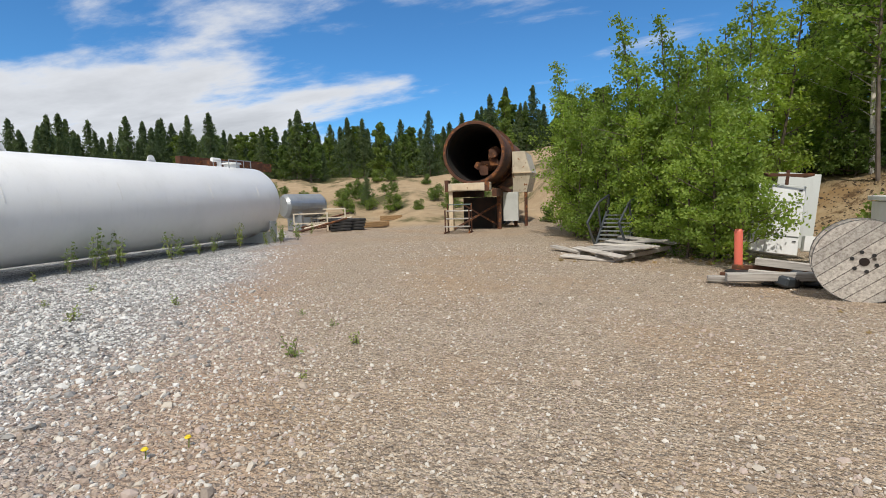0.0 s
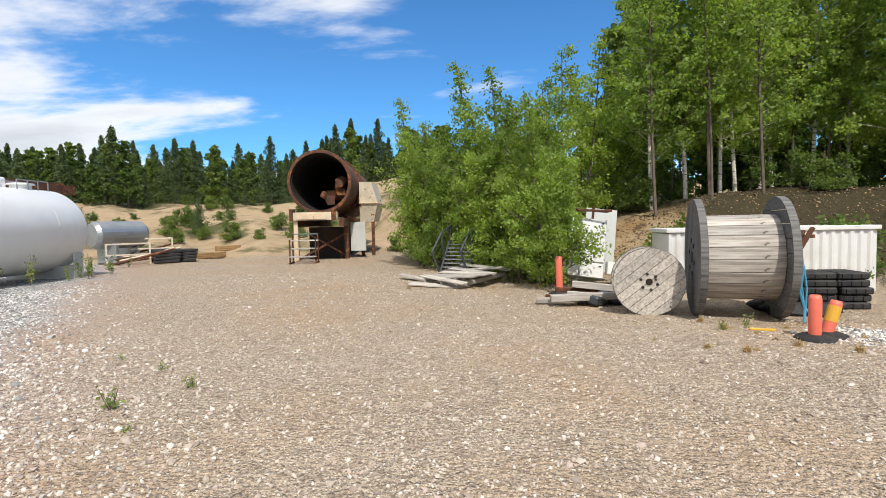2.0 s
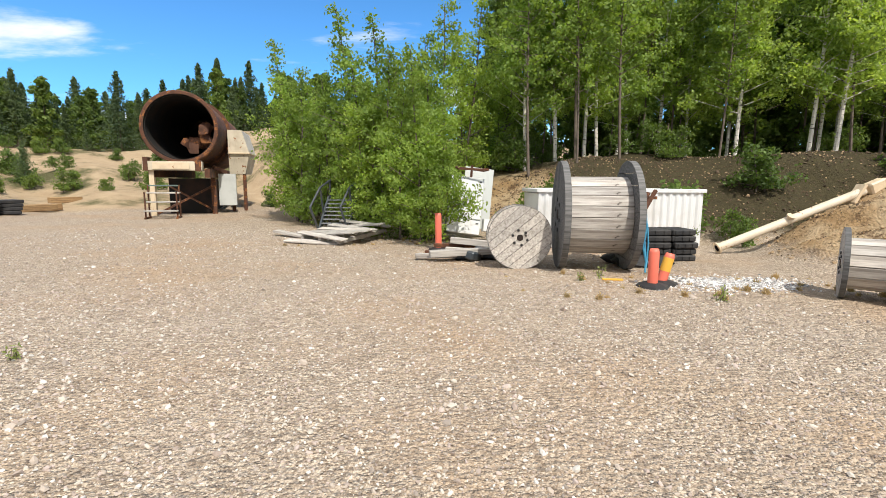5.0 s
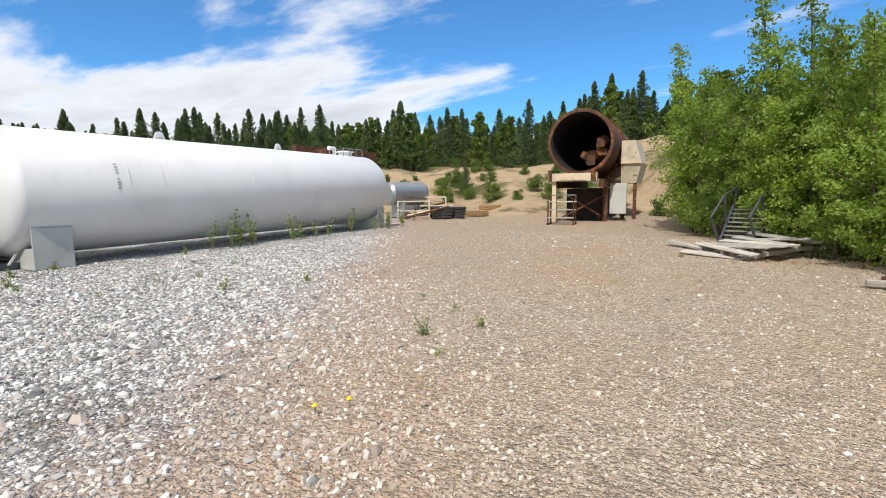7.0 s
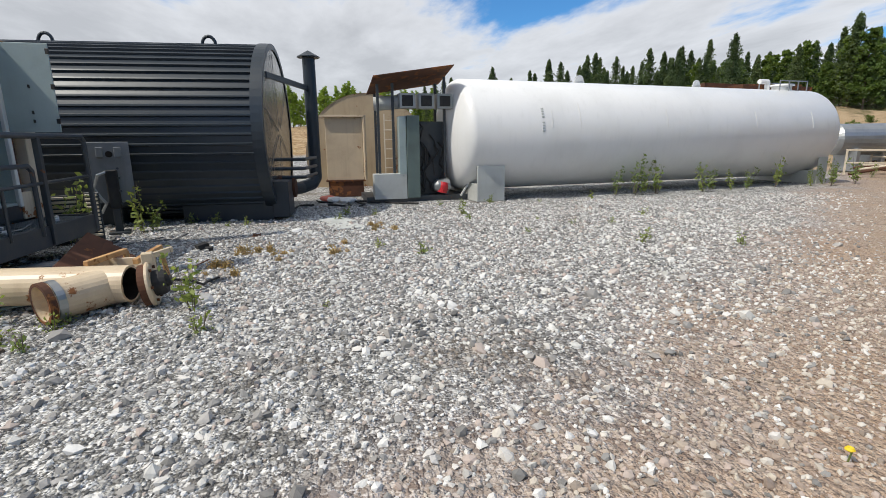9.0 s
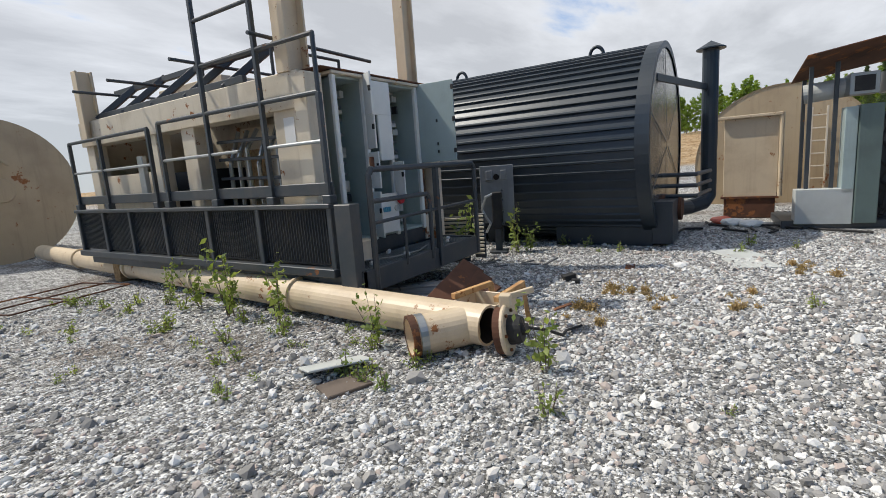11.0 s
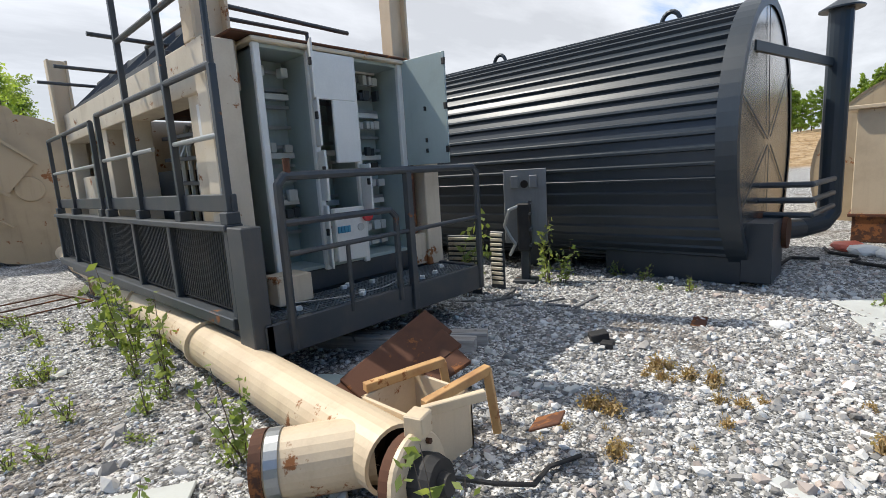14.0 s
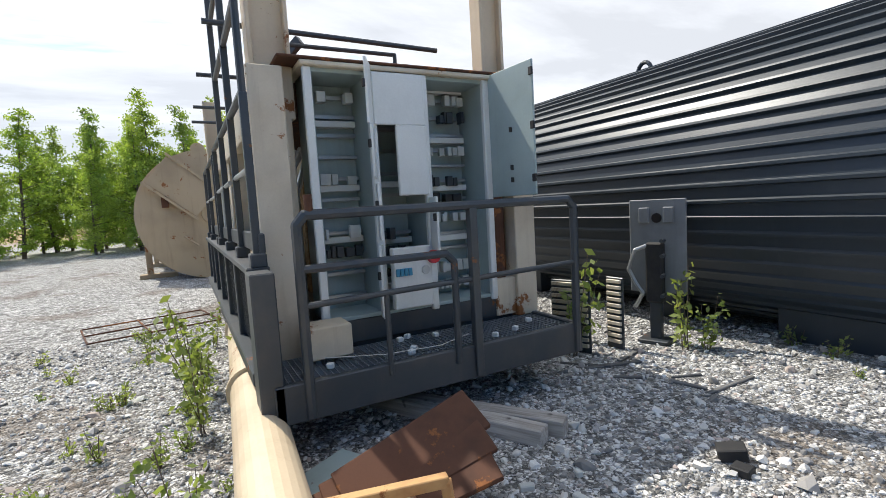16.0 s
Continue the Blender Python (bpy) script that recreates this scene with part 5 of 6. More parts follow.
def traffic_post(x, y, lean, h, label):
    z = ground_height(x, y) - 0.01
    t = thing("traffic_post", (x, y, z), label, "traffic post", "orange traffic posts", 30)
    part("foot", lathe([(0, 0.07), (0.12, 0.07), (0.21, 0.04), (0.23, 0), (0, 0)], Matrix.Translation((0, 0, 0)), 8), RUBBER, t, "black rubber foot")
    m = along((0, 0, 0.05), lean)
    part("tube", lathe([(0.07, 0), (0.07, h - 0.05), (0.055, h), (0, h)], m, 16), ORANGE, t, "faded orange plastic tube", True)
    return t, m


traffic_post(3.44, 6.42, (0, 0, 1), 0.5, "faded orange plastic traffic post on a rubber foot")
t, m = traffic_post(3.68, 6.62, (0.28, -0.1, 1), 0.42, "leaning orange and yellow traffic post")
part("reflective_band", lathe([(0.073, 0.15), (0.073, 0.35), (0.07, 0.35)], m, 16), YELLOW, t, "yellow reflective band")
traffic_post(0.66, 10.2, (-0.02, 0, 1), 0.75, "faded orange traffic post beside scrap timber")
slab("yellow_plank", (3.05, 6.85), (0.3, 0.05, 0.03), -10, YELLOW, "yellow plastic strip by the reel", "strip")


def pallet_heap():
    rnd = random.Random(8)
    t = thing("broken_pallet", (-1.55, 11.95, 0.02), "broken grey board pallet lying on the gravel", "pallet", turn=-38)
    for i in range(7):
        b = box((0, -0.75 + i * 0.25, 0.16 + 0.03 * i), (1.75 + rnd.uniform(-.2, .2), 0.22, 0.03), None, 0.005, Euler((radians(7), radians(rnd.uniform(-6, 3)), radians(rnd.uniform(-5, 5)))).to_matrix())
        part("board", b, WOODX, t)
    for x in (-0.6, 0.0, 0.6):
        part("bearer", bar((x, -0.8, 0.06), (x, 0.85, 0.2), 0.09, 0.09), WOODX, t)


pallet_heap()
slab("loose_plank", (-3.0, 12.7), (1.2, 0.2, 0.06), -35, WOODX, "grey plank lying beside the pallet", "plank", "", (0, 5))
slab("loose_plank", (-2.2, 11.3), (1.3, 0.3, 0.04), -12, WOODX, "grey plank lying beside the pallet", "plank", "", (4, 2))


def bent_ladder():
    t = thing("access_steps", (-1.9, 13.4, ground_height(-1.9, 13.4)), "dark steel access steps with bent handrails lying on the bank", "steps", turn=-8)
    for x in (-0.4, 0.4):
        part("stringer", bar((x, -0.5, 0.05), (x, 0.5, 0.95), 0.05, 0.14), DARK, t)
        b = bent([(x, -0.45, 0.1), (x - 0.15, -0.65, 0.75), (x - 0.05, -0.1, 1.25), (x + 0.05, 0.5, 1.45), (x, 0.6, 0.95)], 0.03)
        part("handrail", b, DARK, t)
        part("rail_post", bar((x, 0, 0.5), (x - 0.05, -0.1, 1.25), 0.04, 0.04), DARK, t)
    first = part("tread", box((0, -0.45, 0.1), (0.78, 0.14, 0.03), None, 0.004), GALV, t)
    for i in range(1, 9):
        again(first, t, pose(0, 0.11 * i, 0.1 * i))


bent_ladder()
for i in range(10):
    x, y = 0.9 + 0.11 * i + rnd.uniform(-.15, .15), 9.2 + rnd.uniform(-.5, .6)
    slab("scrap_timber", (x, y, ground_height(x, y) + 0.05 * (i % 4)), (rnd.uniform(.8, 1.6), rnd.uniform(.08, .16), rnd.uniform(.06, .12)), rnd.uniform(-25, 25), WOODX if i % 3 else RUST, "weathered scrap timber heaped behind the small reel", "timber", "scrap timbers", (0, rnd.uniform(-5, 5)))
for i in range(5):
    x, y = 1.0 + 0.2 * i, 8.9 + rnd.uniform(-.3, .3)
    slab("grey_lump", (x, y), (rnd.uniform(.2, .4), rnd.uniform(.15, .3), rnd.uniform(.1, .2)), rnd.uniform(0, 180), DARK, "dark scrap lump in the timber heap", "scrap", "scrap lumps", (rnd.uniform(-12, 12), 8), 0.03)


def auger():
    p = Vector((6.32, 9.4, ground_height(6.32, 9.4) + 0.1))
    q = Vector((9.18, 9.2, 1.3))
    t = thing("old_auger", p, "long beige screw conveyor lying up the sand mound", "conveyor")
    d = q - p
    m = along((0, 0, 0), d)
    L = d.length
    part("tube", lathe([(0.07, 0), (0.085, 0), (0.085, L), (0, L)], m, 20), BEIGE, t)
    # auger's inside shade put into a near-black lining
    part("mouth", lathe([(0.07, 0.002), (0.07, 0.2), (0, 0.2)], m, 20), SOOT_SHADE, t)
    part("flange", lathe([(0.086, 0), (0.12, 0), (0.12, 0.03), (0.086, 0.03)], m, 20), BEIGE_PIPE, t)
    part("port", lathe([(0.05, 0), (0.05, 0.12), (0.08, 0.12), (0.08, 0.15), (0.0, 0.15)], along(d * 0.48, (0.1, -0.6, 0.8)), 16), BEIGE_PIPE, t)
    part("bracket", box(d * 0.95, (0.06, 0.22, 0.42), None, 0.006, Matrix.Rotation(0.5, 3, "Y")), BEIGE_PIPE, t)
    part("gearbox", box(d * 1.08, (0.36, 0.22, 0.24), None, 0.03, Matrix.Rotation(-0.4, 3, "Y")), BEIGE_PIPE, t)
    part("motor", lathe([(0, .4), (.09, .4), (.11, .3), (.11, 0), (0, 0)], along(d * 1.12, d), 18), RUST, t)


auger()
b = bent([(0, 0, 1.0), (0.02, -0.03, 0.75), (-0.02, -0.02, 0.45), (0.03, -0.05, 0.2), (0.0, -0.1, 0.03)], 0.018, None, 6)
bent([(0.04, 0, 0.8), (0.06, -0.03, 0.5), (0.03, -0.06, 0.1)], 0.014, b, 6)
alone("blue_rope", b, BLUE, "blue rope hanging beside the large reel", "rope", "", (3.78, 7.42, 0))
b = rod((-0.35, 0, 0.14), (0.25, 0, 0.14), 0.13, None, None, 18)
rod((0.25, 0, 0.14), (0.3, 0, 0.14), 0.17, None, b, 18)
alone("pipe_offcut", b, GALV, "short galvanised pipe offcut on the mound's edge", "pipe", "", (7.5, 4.75, ground_height(7.5, 4.75)), -8)


# ---- behind the white tank ----
b = lathe([(0, -1.2), (.5, -1.15), (.62, -1), (.62, 1), (.5, 1.15), (0, 1.2)], along((0, 0, 1.25), (0.3, 1, 0)), 28)
for y in (-.6, .6):
    span((-.5, y - .08, 0), (.5, y + .08, 0.9), b)
alone("grey_tank", b, GALV, "small grey tank behind the white one", "tank", "", (-18.6, 19.5, ground_height(-18.6, 19.5)))


def yard_frame(x, y, turn, w):
    t = thing("steel_frame", (x, y, ground_height(x, y)), "beige steel frame standing among scrap", "frame", "steel frames", turn)
    for k in (-.5, .5):
        part("post", bar((k * w, 0, 0), (k * w, 0, 0.95), 0.07, 0.07), BEIGE, t)
    for z in (0.45, 0.92):
        part("rail", bar((-.5 * w, 0, z), (.5 * w, 0, z), 0.06, 0.06), BEIGE, t)


yard_frame(-16.9, 18.2, 50, 1.6)
yard_frame(-17.6, 20.3, 30, 1.8)
for i in range(7):
    x, y = -15.8 - 0.4 * i + rnd.uniform(-.3, .3), 17.8 + 0.5 * i
    alone("scrap_pipe", rod((-1.2, 0, 0.1), (1.2, 0, 0.1 + rnd.uniform(0, .6)), 0.05, None, None, 8), BEIGE if i % 2 else RUST, "scrap pipe lying in a heap", "pipe", "scrap pipes", (x, y, ground_height(x, y)), rnd.uniform(20, 70))
for i, (x, y) in enumerate(((-15.9, 19.2), (-16.4, 19.6), (-15.6, 19.9))):
    for k in range(4):
        alone("black_pallet", box((0, 0, 0.07), (1.0, 0.9, 0.13), None, 0.02), RUBBER, "black plastic pallet in a stack", "pallet", "black pallets", (x, y, ground_height(x, y) + 0.14 * k), 40 + 6 * k)
for i, (x, y, a) in enumerate(((-16.0, 21.6, 62), (-16.2, 22.2, 64), (-16.7, 25.0, 60))):
    alone("timber_baulk", box((0, 0, 0.14), (2.2 if i < 2 else 1.4, 0.28, 0.28), None, 0.015), WOODB, "brown timber baulk lying at the yard's edge", "timber", "timber baulks", (x, y, ground_height(x, y)), a)
t = thing("rusty_machine", (-30, 24, 0.3), "rust-red machine part far behind the white tank", "machine")
part("body", span((-1.5, -2, 0), (1.5, 2, 4.3)), RUST, t)
part("arm", bar((0, -3.6, 4.2), (0, 4, 4.0), 0.5, 0.6), RUST, t)


# ---- plants ----
def cards(pts, size, rng, squash=0.6, up=0.3):
    """Small pointed leaves at pts: four-cornered, each turned at random."""
    n = len(pts)
    a = rng.normal(size=(n, 3))
    a /= np.linalg.norm(a, axis=1)[:, None]
    b = rng.normal(size=(n, 3))
    b -= (a * b).sum(1)[:, None] * a
    b /= np.linalg.norm(b, axis=1)[:, None]
    s = size * rng.uniform(0.6, 1.35, n)[:, None]
    v = np.stack([pts - a * s, pts - b * s * squash, pts + a * s, pts + b * s * squash], 1).reshape(-1, 3)
    f = np.arange(4 * n).reshape(-1, 4)
    return v, f


def mesh_of(name, v, f, material):
    me = bpy.data.meshes.new(name)
    me.vertices.add(len(v)), me.loops.add(f.size), me.polygons.add(len(f))
    me.vertices.foreach_set("co", np.ascontiguousarray(v, dtype=np.float32).ravel())
    me.loops.foreach_set("vertex_index", np.ascontiguousarray(f, dtype=np.int32).ravel())
    me.polygons.foreach_set("loop_start", np.arange(0, f.size, f.shape[1], dtype=np.int32))
    me.polygons.foreach_set("loop_total", np.full(len(f), f.shape[1], dtype=np.int32))
    me.update(calc_edges=True)
    me.validate()
    me.shade_flat()
    me.materials.append(material)
    return me


def broadleaf(name, label, seed, H, spread, low, leaves, size, bark, leafmat, base=(0, 0, 0), stems=1, group="birch trees", lean=0.05, twigs=26, rad=0.012):
    """A tree: leaning tapered trunk, limbs that rise and droop, leaves in uneven clumps along them."""
    rng = np.random.default_rng(seed)
    t = thing(name, base, label, "tree", group)
    wood, limbs = bmesh.new(), bmesh.new()
    tips = []
    for s in range(stems):
        off = rng.normal(0, 0.25, 2) if stems > 1 else np.zeros(2)
        h = H * (1 if s == 0 else rng.uniform(0.65, 0.95))
        ax = rng.normal(0, lean, 2) + off * 0.25
        def at(u):
            return Vector((off[0] + ax[0] * u * h + 0.05 * math.sin(u * 5 + seed), off[1] + ax[1] * u * h + 0.05 * math.cos(u * 4 + seed), u * h))
        rr = rad * h
        us = np.linspace(0, 0.97, 7)
        rings = []
        for u in us:
            c = at(u)
            q = rr * (1 - u) + 0.007
            rings.append([wood.verts.new(c + Vector((q * math.cos(k * 0.8976), q * math.sin(k * 0.8976), 0))) for k in range(7)])
        for ra, rb in zip(rings, rings[1:]):
            for k in range(7):
                wood.faces.new((ra[k], ra[(k + 1) % 7], rb[(k + 1) % 7], rb[k]))
        for k in range(twigs):
            u = low + (0.97 - low) * (k + rng.random()) / twigs
            a = k * 2.4 + rng.normal(0, 0.4)
            prof = (0.12 + 0.88 * min(1, (1 - u) / (1 - low) * 1.35) ** 0.8) * (0.75 + 0.25 * math.sin(u * 9 + seed))
            ln = spread * prof * rng.uniform(0.55, 1.15)
            p = at(u)
            q = p + Vector((math.cos(a) * ln, math.sin(a) * ln, ln * rng.uniform(0.15, 0.7)))
            rod(p, q, rr * 0.3 * (1 - u) + 0.008, 0.004, limbs, 4, False)
            tips.append((np.array(p), np.array(q), ln))
    part("trunk", wood, bark, t)
    tagged(part("branch_mass", limbs, bark, t), kind="stuff")
    # leaves sit in small sprays along the outer part of every limb
    clumps = []
    for p, q, ln in tips:
        m = 2 + int(6 * ln / spread)
        u = rng.uniform(0.25, 1.08, m)[:, None]
        clumps.append(p + (q - p) * u + rng.normal(size=(m, 3)) * np.array([0.16, 0.16, 0.13]) * ln)
    clumps = np.concatenate(clumps)
    pick = rng.choice(len(clumps), leaves, p=(lambda w: w / w.sum())(rng.uniform(0.3, 1.5, len(clumps))))
    pts = clumps[pick] + rng.normal(size=(leaves, 3)) * np.array([1, 1, 0.8]) * (0.035 + 0.055 * spread)
    pts[:, 2] = np.maximum(pts[:, 2], 0.12)
    crown = new("crown", mesh_of("crown", *cards(pts, size, rng, 0.62), leafmat))
    crown.parent = t
    return t


def conifer(name, label, seed, H, leaves, width, low=0.08):
    rng = np.random.default_rng(seed)
    t = thing(name, (0, 0, 0), label, "tree", "conifers")
    part("trunk", rod((0, 0, 0), (0, 0, H), H * 0.012, 0.01, None, 7, False), BARK, t)
    tiers, arms = int(30 * min(1, 0.5 + H / 12)), 8
    k = rng.integers(0, tiers, leaves)
    j = rng.integers(0, arms, leaves)
    u = low + (0.985 - low) * (k / tiers) ** 0.9
    irr = 0.15 + 1.0 * np.random.default_rng(seed + 5).random((tiers, arms))
    a = j * (2 * math.pi / arms) + k * 1.3 + rng.normal(0, 0.15, leaves)
    rr = rng.random(leaves) ** 0.7 * width * (1.02 - u) ** 0.95 * irr[k, j]
    pts = np.stack([rr * np.cos(a), rr * np.sin(a), u * H - rr * 0.25 + rng.normal(0, 0.011 * H, leaves)], 1)
    v, f = cards(pts, H * 0.02, rng, 0.5)
    v, f = v.reshape(-1, 4, 3)[:, :3].reshape(-1, 3), np.arange(3 * leaves).reshape(-1, 3)
    crown = new("crown", mesh_of("crown", v, f, NEEDLE))
    crown.parent = t
    return t


def plant_out(models, spots, seed, lo=0.85, hi=1.15):
    """Copies of the models on spots, each turned and sized by chance."""
    rnd = random.Random(seed)
    for i, (x, y) in enumerate(spots):
        src = models[i % len(models)]
        s = rnd.uniform(lo, hi)
        m = pose(x, y, ground_height(x, y) - 0.05, 0, 0, rnd.random() * 360)
        ob = copy_thing(src, m) if i >= len(models) else src
        ob.matrix_basis = m @ Matrix.Diagonal((s, s, s * rnd.uniform(0.95, 1.08), 1))


# the thicket of young birch and willow at the foot of the bank
bushes = [broadleaf("young_birch", "young birch with bright green leaves at the bank's foot", 20 + i, 5.6, 1.2, 0.04, 12000, 0.045, BARK, LEAF, stems=3, group="young birches", twigs=34, rad=0.008) for i in range(3)]
plant_out(bushes, [(-4.5, 20.6), (-4.1, 18.6), (-3.4, 17.2), (-2.6, 16.0), (-1.6, 14.9), (-0.6, 13.9), (-3.2, 19.4), (-1.8, 17.6), (-0.4, 16.0), (0.6, 14.6), (-4.4, 23.5), (-2.8, 21.5), (0.9, 16.4), (2.0, 17.4), (2.9, 18.4), (-1.0, 13.6)], 4, 0.78, 1.12)
near = [broadleaf("slender_birch", "slender young birch with fresh light leaves beside the timber heap", 31, 4.3, 0.85, 0.05, 13000, 0.035, BARK, LEAF, stems=2, group="slender birches", twigs=40, rad=0.006), broadleaf("slender_birch", "slender young birch with fresh light leaves beside the timber heap", 33, 3.6, 0.8, 0.05, 9000, 0.035, BARK, LEAF, stems=2, group="slender birches", twigs=34, rad=0.006)]
plant_out(near, [(0.25, 11.3), (-0.35, 12.2)], 6, 1.0, 1.05)
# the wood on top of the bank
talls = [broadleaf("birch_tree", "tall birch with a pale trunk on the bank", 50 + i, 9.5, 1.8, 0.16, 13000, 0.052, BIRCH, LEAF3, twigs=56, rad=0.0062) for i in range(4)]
spots = []
rnd = random.Random(77)
for i in range(30):
    x = 3.9 + i * 0.85 + rnd.uniform(-.4, .4)
    y = 16.6 - 0.12 * (x - 4) + rnd.uniform(-0.7, 3.2)
    spots.append((x, y))
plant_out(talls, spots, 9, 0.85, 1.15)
thin = [broadleaf("thin_tree", "thin bare-stemmed tree on the bank", 60 + i, 9.0, 1.2, 0.3, 2600, 0.07, BARK, LEAF, group="thin trees", twigs=60, rad=0.005) for i in range(2)]
plant_out(thin, [(rnd.uniform(3.8, 26), rnd.uniform(15.2, 22)) for i in range(46)], 19, 0.7, 1.1)
back = [(x + rnd.uniform(-1, 1), 22.5 + rnd.uniform(0, 8)) for x in np.linspace(4.5, 36, 30)]
darks = [broadleaf("wood_tree", "dark leafy tree deep in the wood", 70 + i, 9.5, 2.3, 0.03, 6500, 0.12, BARK, LEAF2, group="trees in the wood", twigs=40) for i in range(2)]
plant_out(darks, back, 10, 0.9, 1.2)
# spruce and pine round the clearing
firs = [conifer("spruce_tree", "dark green spruce at the edge of the clearing", 90 + i, 9.5, 5200, (3.6, 2.8, 4.0, 3.2)[i], (0.06, 0.1, 0.05, 0.38)[i]) for i in range(4)]
ring = []
for i in range(250):
    a = radians(101 + 74 * i / 250)
    d = rnd.uniform(52, 80) * (1 if i < 215 else 1.3)
    ring.append((-2 + d * math.cos(a), 2 + d * math.sin(a)))
plant_out(firs, ring, 12, 0.36, 0.85)
plant_out([broadleaf("ridge_birch", "light green birch on the sandy ridge", 96, 8.0, 1.7, 0.08, 3600, 0.15, BARK, LEAF, group="ridge birches", twigs=36)], [(-76 - rnd.uniform(0, 14), -26 + 44 * i / 60) for i in range(60)], 17, 0.5, 0.8)
mixed = [broadleaf("far_birch", "leafy birch at the far edge of the clearing", 95, 8.0, 2.0, 0.1, 4200, 0.17, BARK, LEAF2, group="far birches", twigs=36)]

ring2 = []
for i in range(110):
    a = radians(92 + 84 * i / 110)
    d = rnd.uniform(50, 68) * (1 if i < 72 else 1.5)
    ring2.append((-2 + d * math.cos(a), 2 + d * math.sin(a)))
plant_out(mixed, ring2, 13, 0.45, 0.8)
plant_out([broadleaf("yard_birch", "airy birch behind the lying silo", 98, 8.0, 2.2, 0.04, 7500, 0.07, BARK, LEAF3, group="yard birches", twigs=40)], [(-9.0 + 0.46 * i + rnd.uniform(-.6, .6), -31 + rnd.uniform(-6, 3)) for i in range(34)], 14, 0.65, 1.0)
plant_out([conifer("small_spruce", "small spruce in the sandy clearing", 111, 2.4, 5000, 1.1)], [(-22.5, 30.5), (-26, 42), (-19, 40)], 15, 0.8, 1.1)
shrub = [broadleaf("low_shrub", "low leafy shrub on sandy ground", 120 + i, 1.3, 0.7, 0.05, 2200, 0.05, BARK, LEAF2, stems=3, group="low shrubs", twigs=16) for i in range(2)]
plant_out(shrub, [(-21 + rnd.uniform(-14, 8), 34 + rnd.uniform(-7, 14)) for i in range(34)] + [(2.6, 12.3), (3.6, 12.6), (4.8, 12.2), (7.6, 10.6), (6.6, 11.4), (-0.8, 12.9), (-6.6, 24), (0.4, 12.3)] + [(rnd.uniform(3.5, 16), rnd.uniform(15.5, 18.5)) for i in range(9)] + [(rnd.uniform(8.5, 16), rnd.uniform(9.5, 12.5)) for i in range(12)], 16, 0.5, 1.2)


def weed(seed, H, stalks, label, leafsize=0.03, name="weed", material=None, per=26):
    rng = np.random.default_rng(seed)
    t = thing(name, (0, 0, 0), label, "plant", name + "s")
    b = bmesh.new()
    pts = []
    for s in range(stalks):
        q = Vector((rng.normal(0, 0.16) * H, rng.normal(0, 0.16) * H, H * rng.uniform(0.6, 1)))
        rod((rng.normal(0, .02), rng.normal(0, .02), 0), q, 0.006, 0.002, b, 4, False)
        for k in range(per):
            u = rng.uniform(0.2, 1.02)
            pts.append(np.array(q) * u + rng.normal(size=3) * 0.028 * (0.6 + H))
    part("stem", b, material or BARK, t)
    lv = new("leaves", mesh_of("leaves", *cards(np.array(pts), leafsize, rng, 0.5), material or WEED))
    lv.parent = t
    return t


bushy = [weed(200 + i, 0.85, 4, "leafy weed sapling growing through the gravel", 0.042, "weed_sapling", None, 26) for i in range(2)]
plant_out(bushy, [(-5.68, -5.85), (-5.62, -4.92), (-5.6, -5.75), (-5.55, -3.5), (-9.8, -4.1), (-9.9, -3.95), (-13.1, 6.5), (-13.24, 6.8), (-13.39, 8.65), (-13.6, 10.2), (-14.2, 12.9), (-14.0, 13.4), (-6.0, -6.3), (-5.6, -2.0), (-8.85, -4.6), (-14.5, 14.8), (-16.2, 17.4), (5.6, 9.3), (-9.3, -4.9), (-5.65, -6.4), (-5.85, -7.4), (-13.25, 7.2), (-13.0, 5.9), (-13.5, 9.0), (-13.6, 9.7), (-14.1, 11.6), (-14.5, 13.6), (-14.4, 13.9)], 21, 0.65, 1.25)
lowweed = [weed(210 + i, 0.26, 5, "small green weed in the gravel", 0.022, "low_weed", None, 12) for i in range(3)]
sp = [(-10.5, -3.2), (-10.7, -3.6), (-10.3, -2.6), (-10.2, -2.9), (-12.2, 1.2), (-12.3, 2.4), (-11.9, 1.7), (-12.3, 3.6), (-12.5, 5.0), (-3.2, 4.0), (-3.9, 4.5), (-3.5, 3.4), (-3.0, 3.0), (-4.7, 4.8), (2.9, 7.0), (2.6, 6.9), (3.9, 5.6), (3.0, 7.2)]
sp += [(rnd.uniform(-12, -5.0), rnd.uniform(-2.0, 5.5)) for i in range(16)] + [(-5.4 + rnd.uniform(-.35, .5), rnd.uniform(-9, -2.6)) for i in range(34)] + [(rnd.uniform(-5.0, -3.6), rnd.uniform(-9, -3.0)) for i in range(16)]
plant_out(lowweed, sp, 22, 0.45, 1.1)
tuft = [weed(220, 0.10, 40, "flat tuft of dry brown grass", 0.011, "dry_tuft", DRYGRASS, 4)]
mats = [(-7.63, -1.67), (-7.91, -0.9), (-7.91, -2.06), (-7.0, -2.1), (-9.6, -0.3)]
plant_out(tuft, [(mx + rnd.gauss(0, .2), my + rnd.gauss(0, .14)) for mx, my in mats for i in range(8)] + [(rnd.uniform(1.5, 6.5), rnd.uniform(5.6, 7.4)) for i in range(30)] + [(rnd.uniform(-3, 2.5), rnd.uniform(10.8, 12.6)) for i in range(18)], 23, 0.6, 1.4)


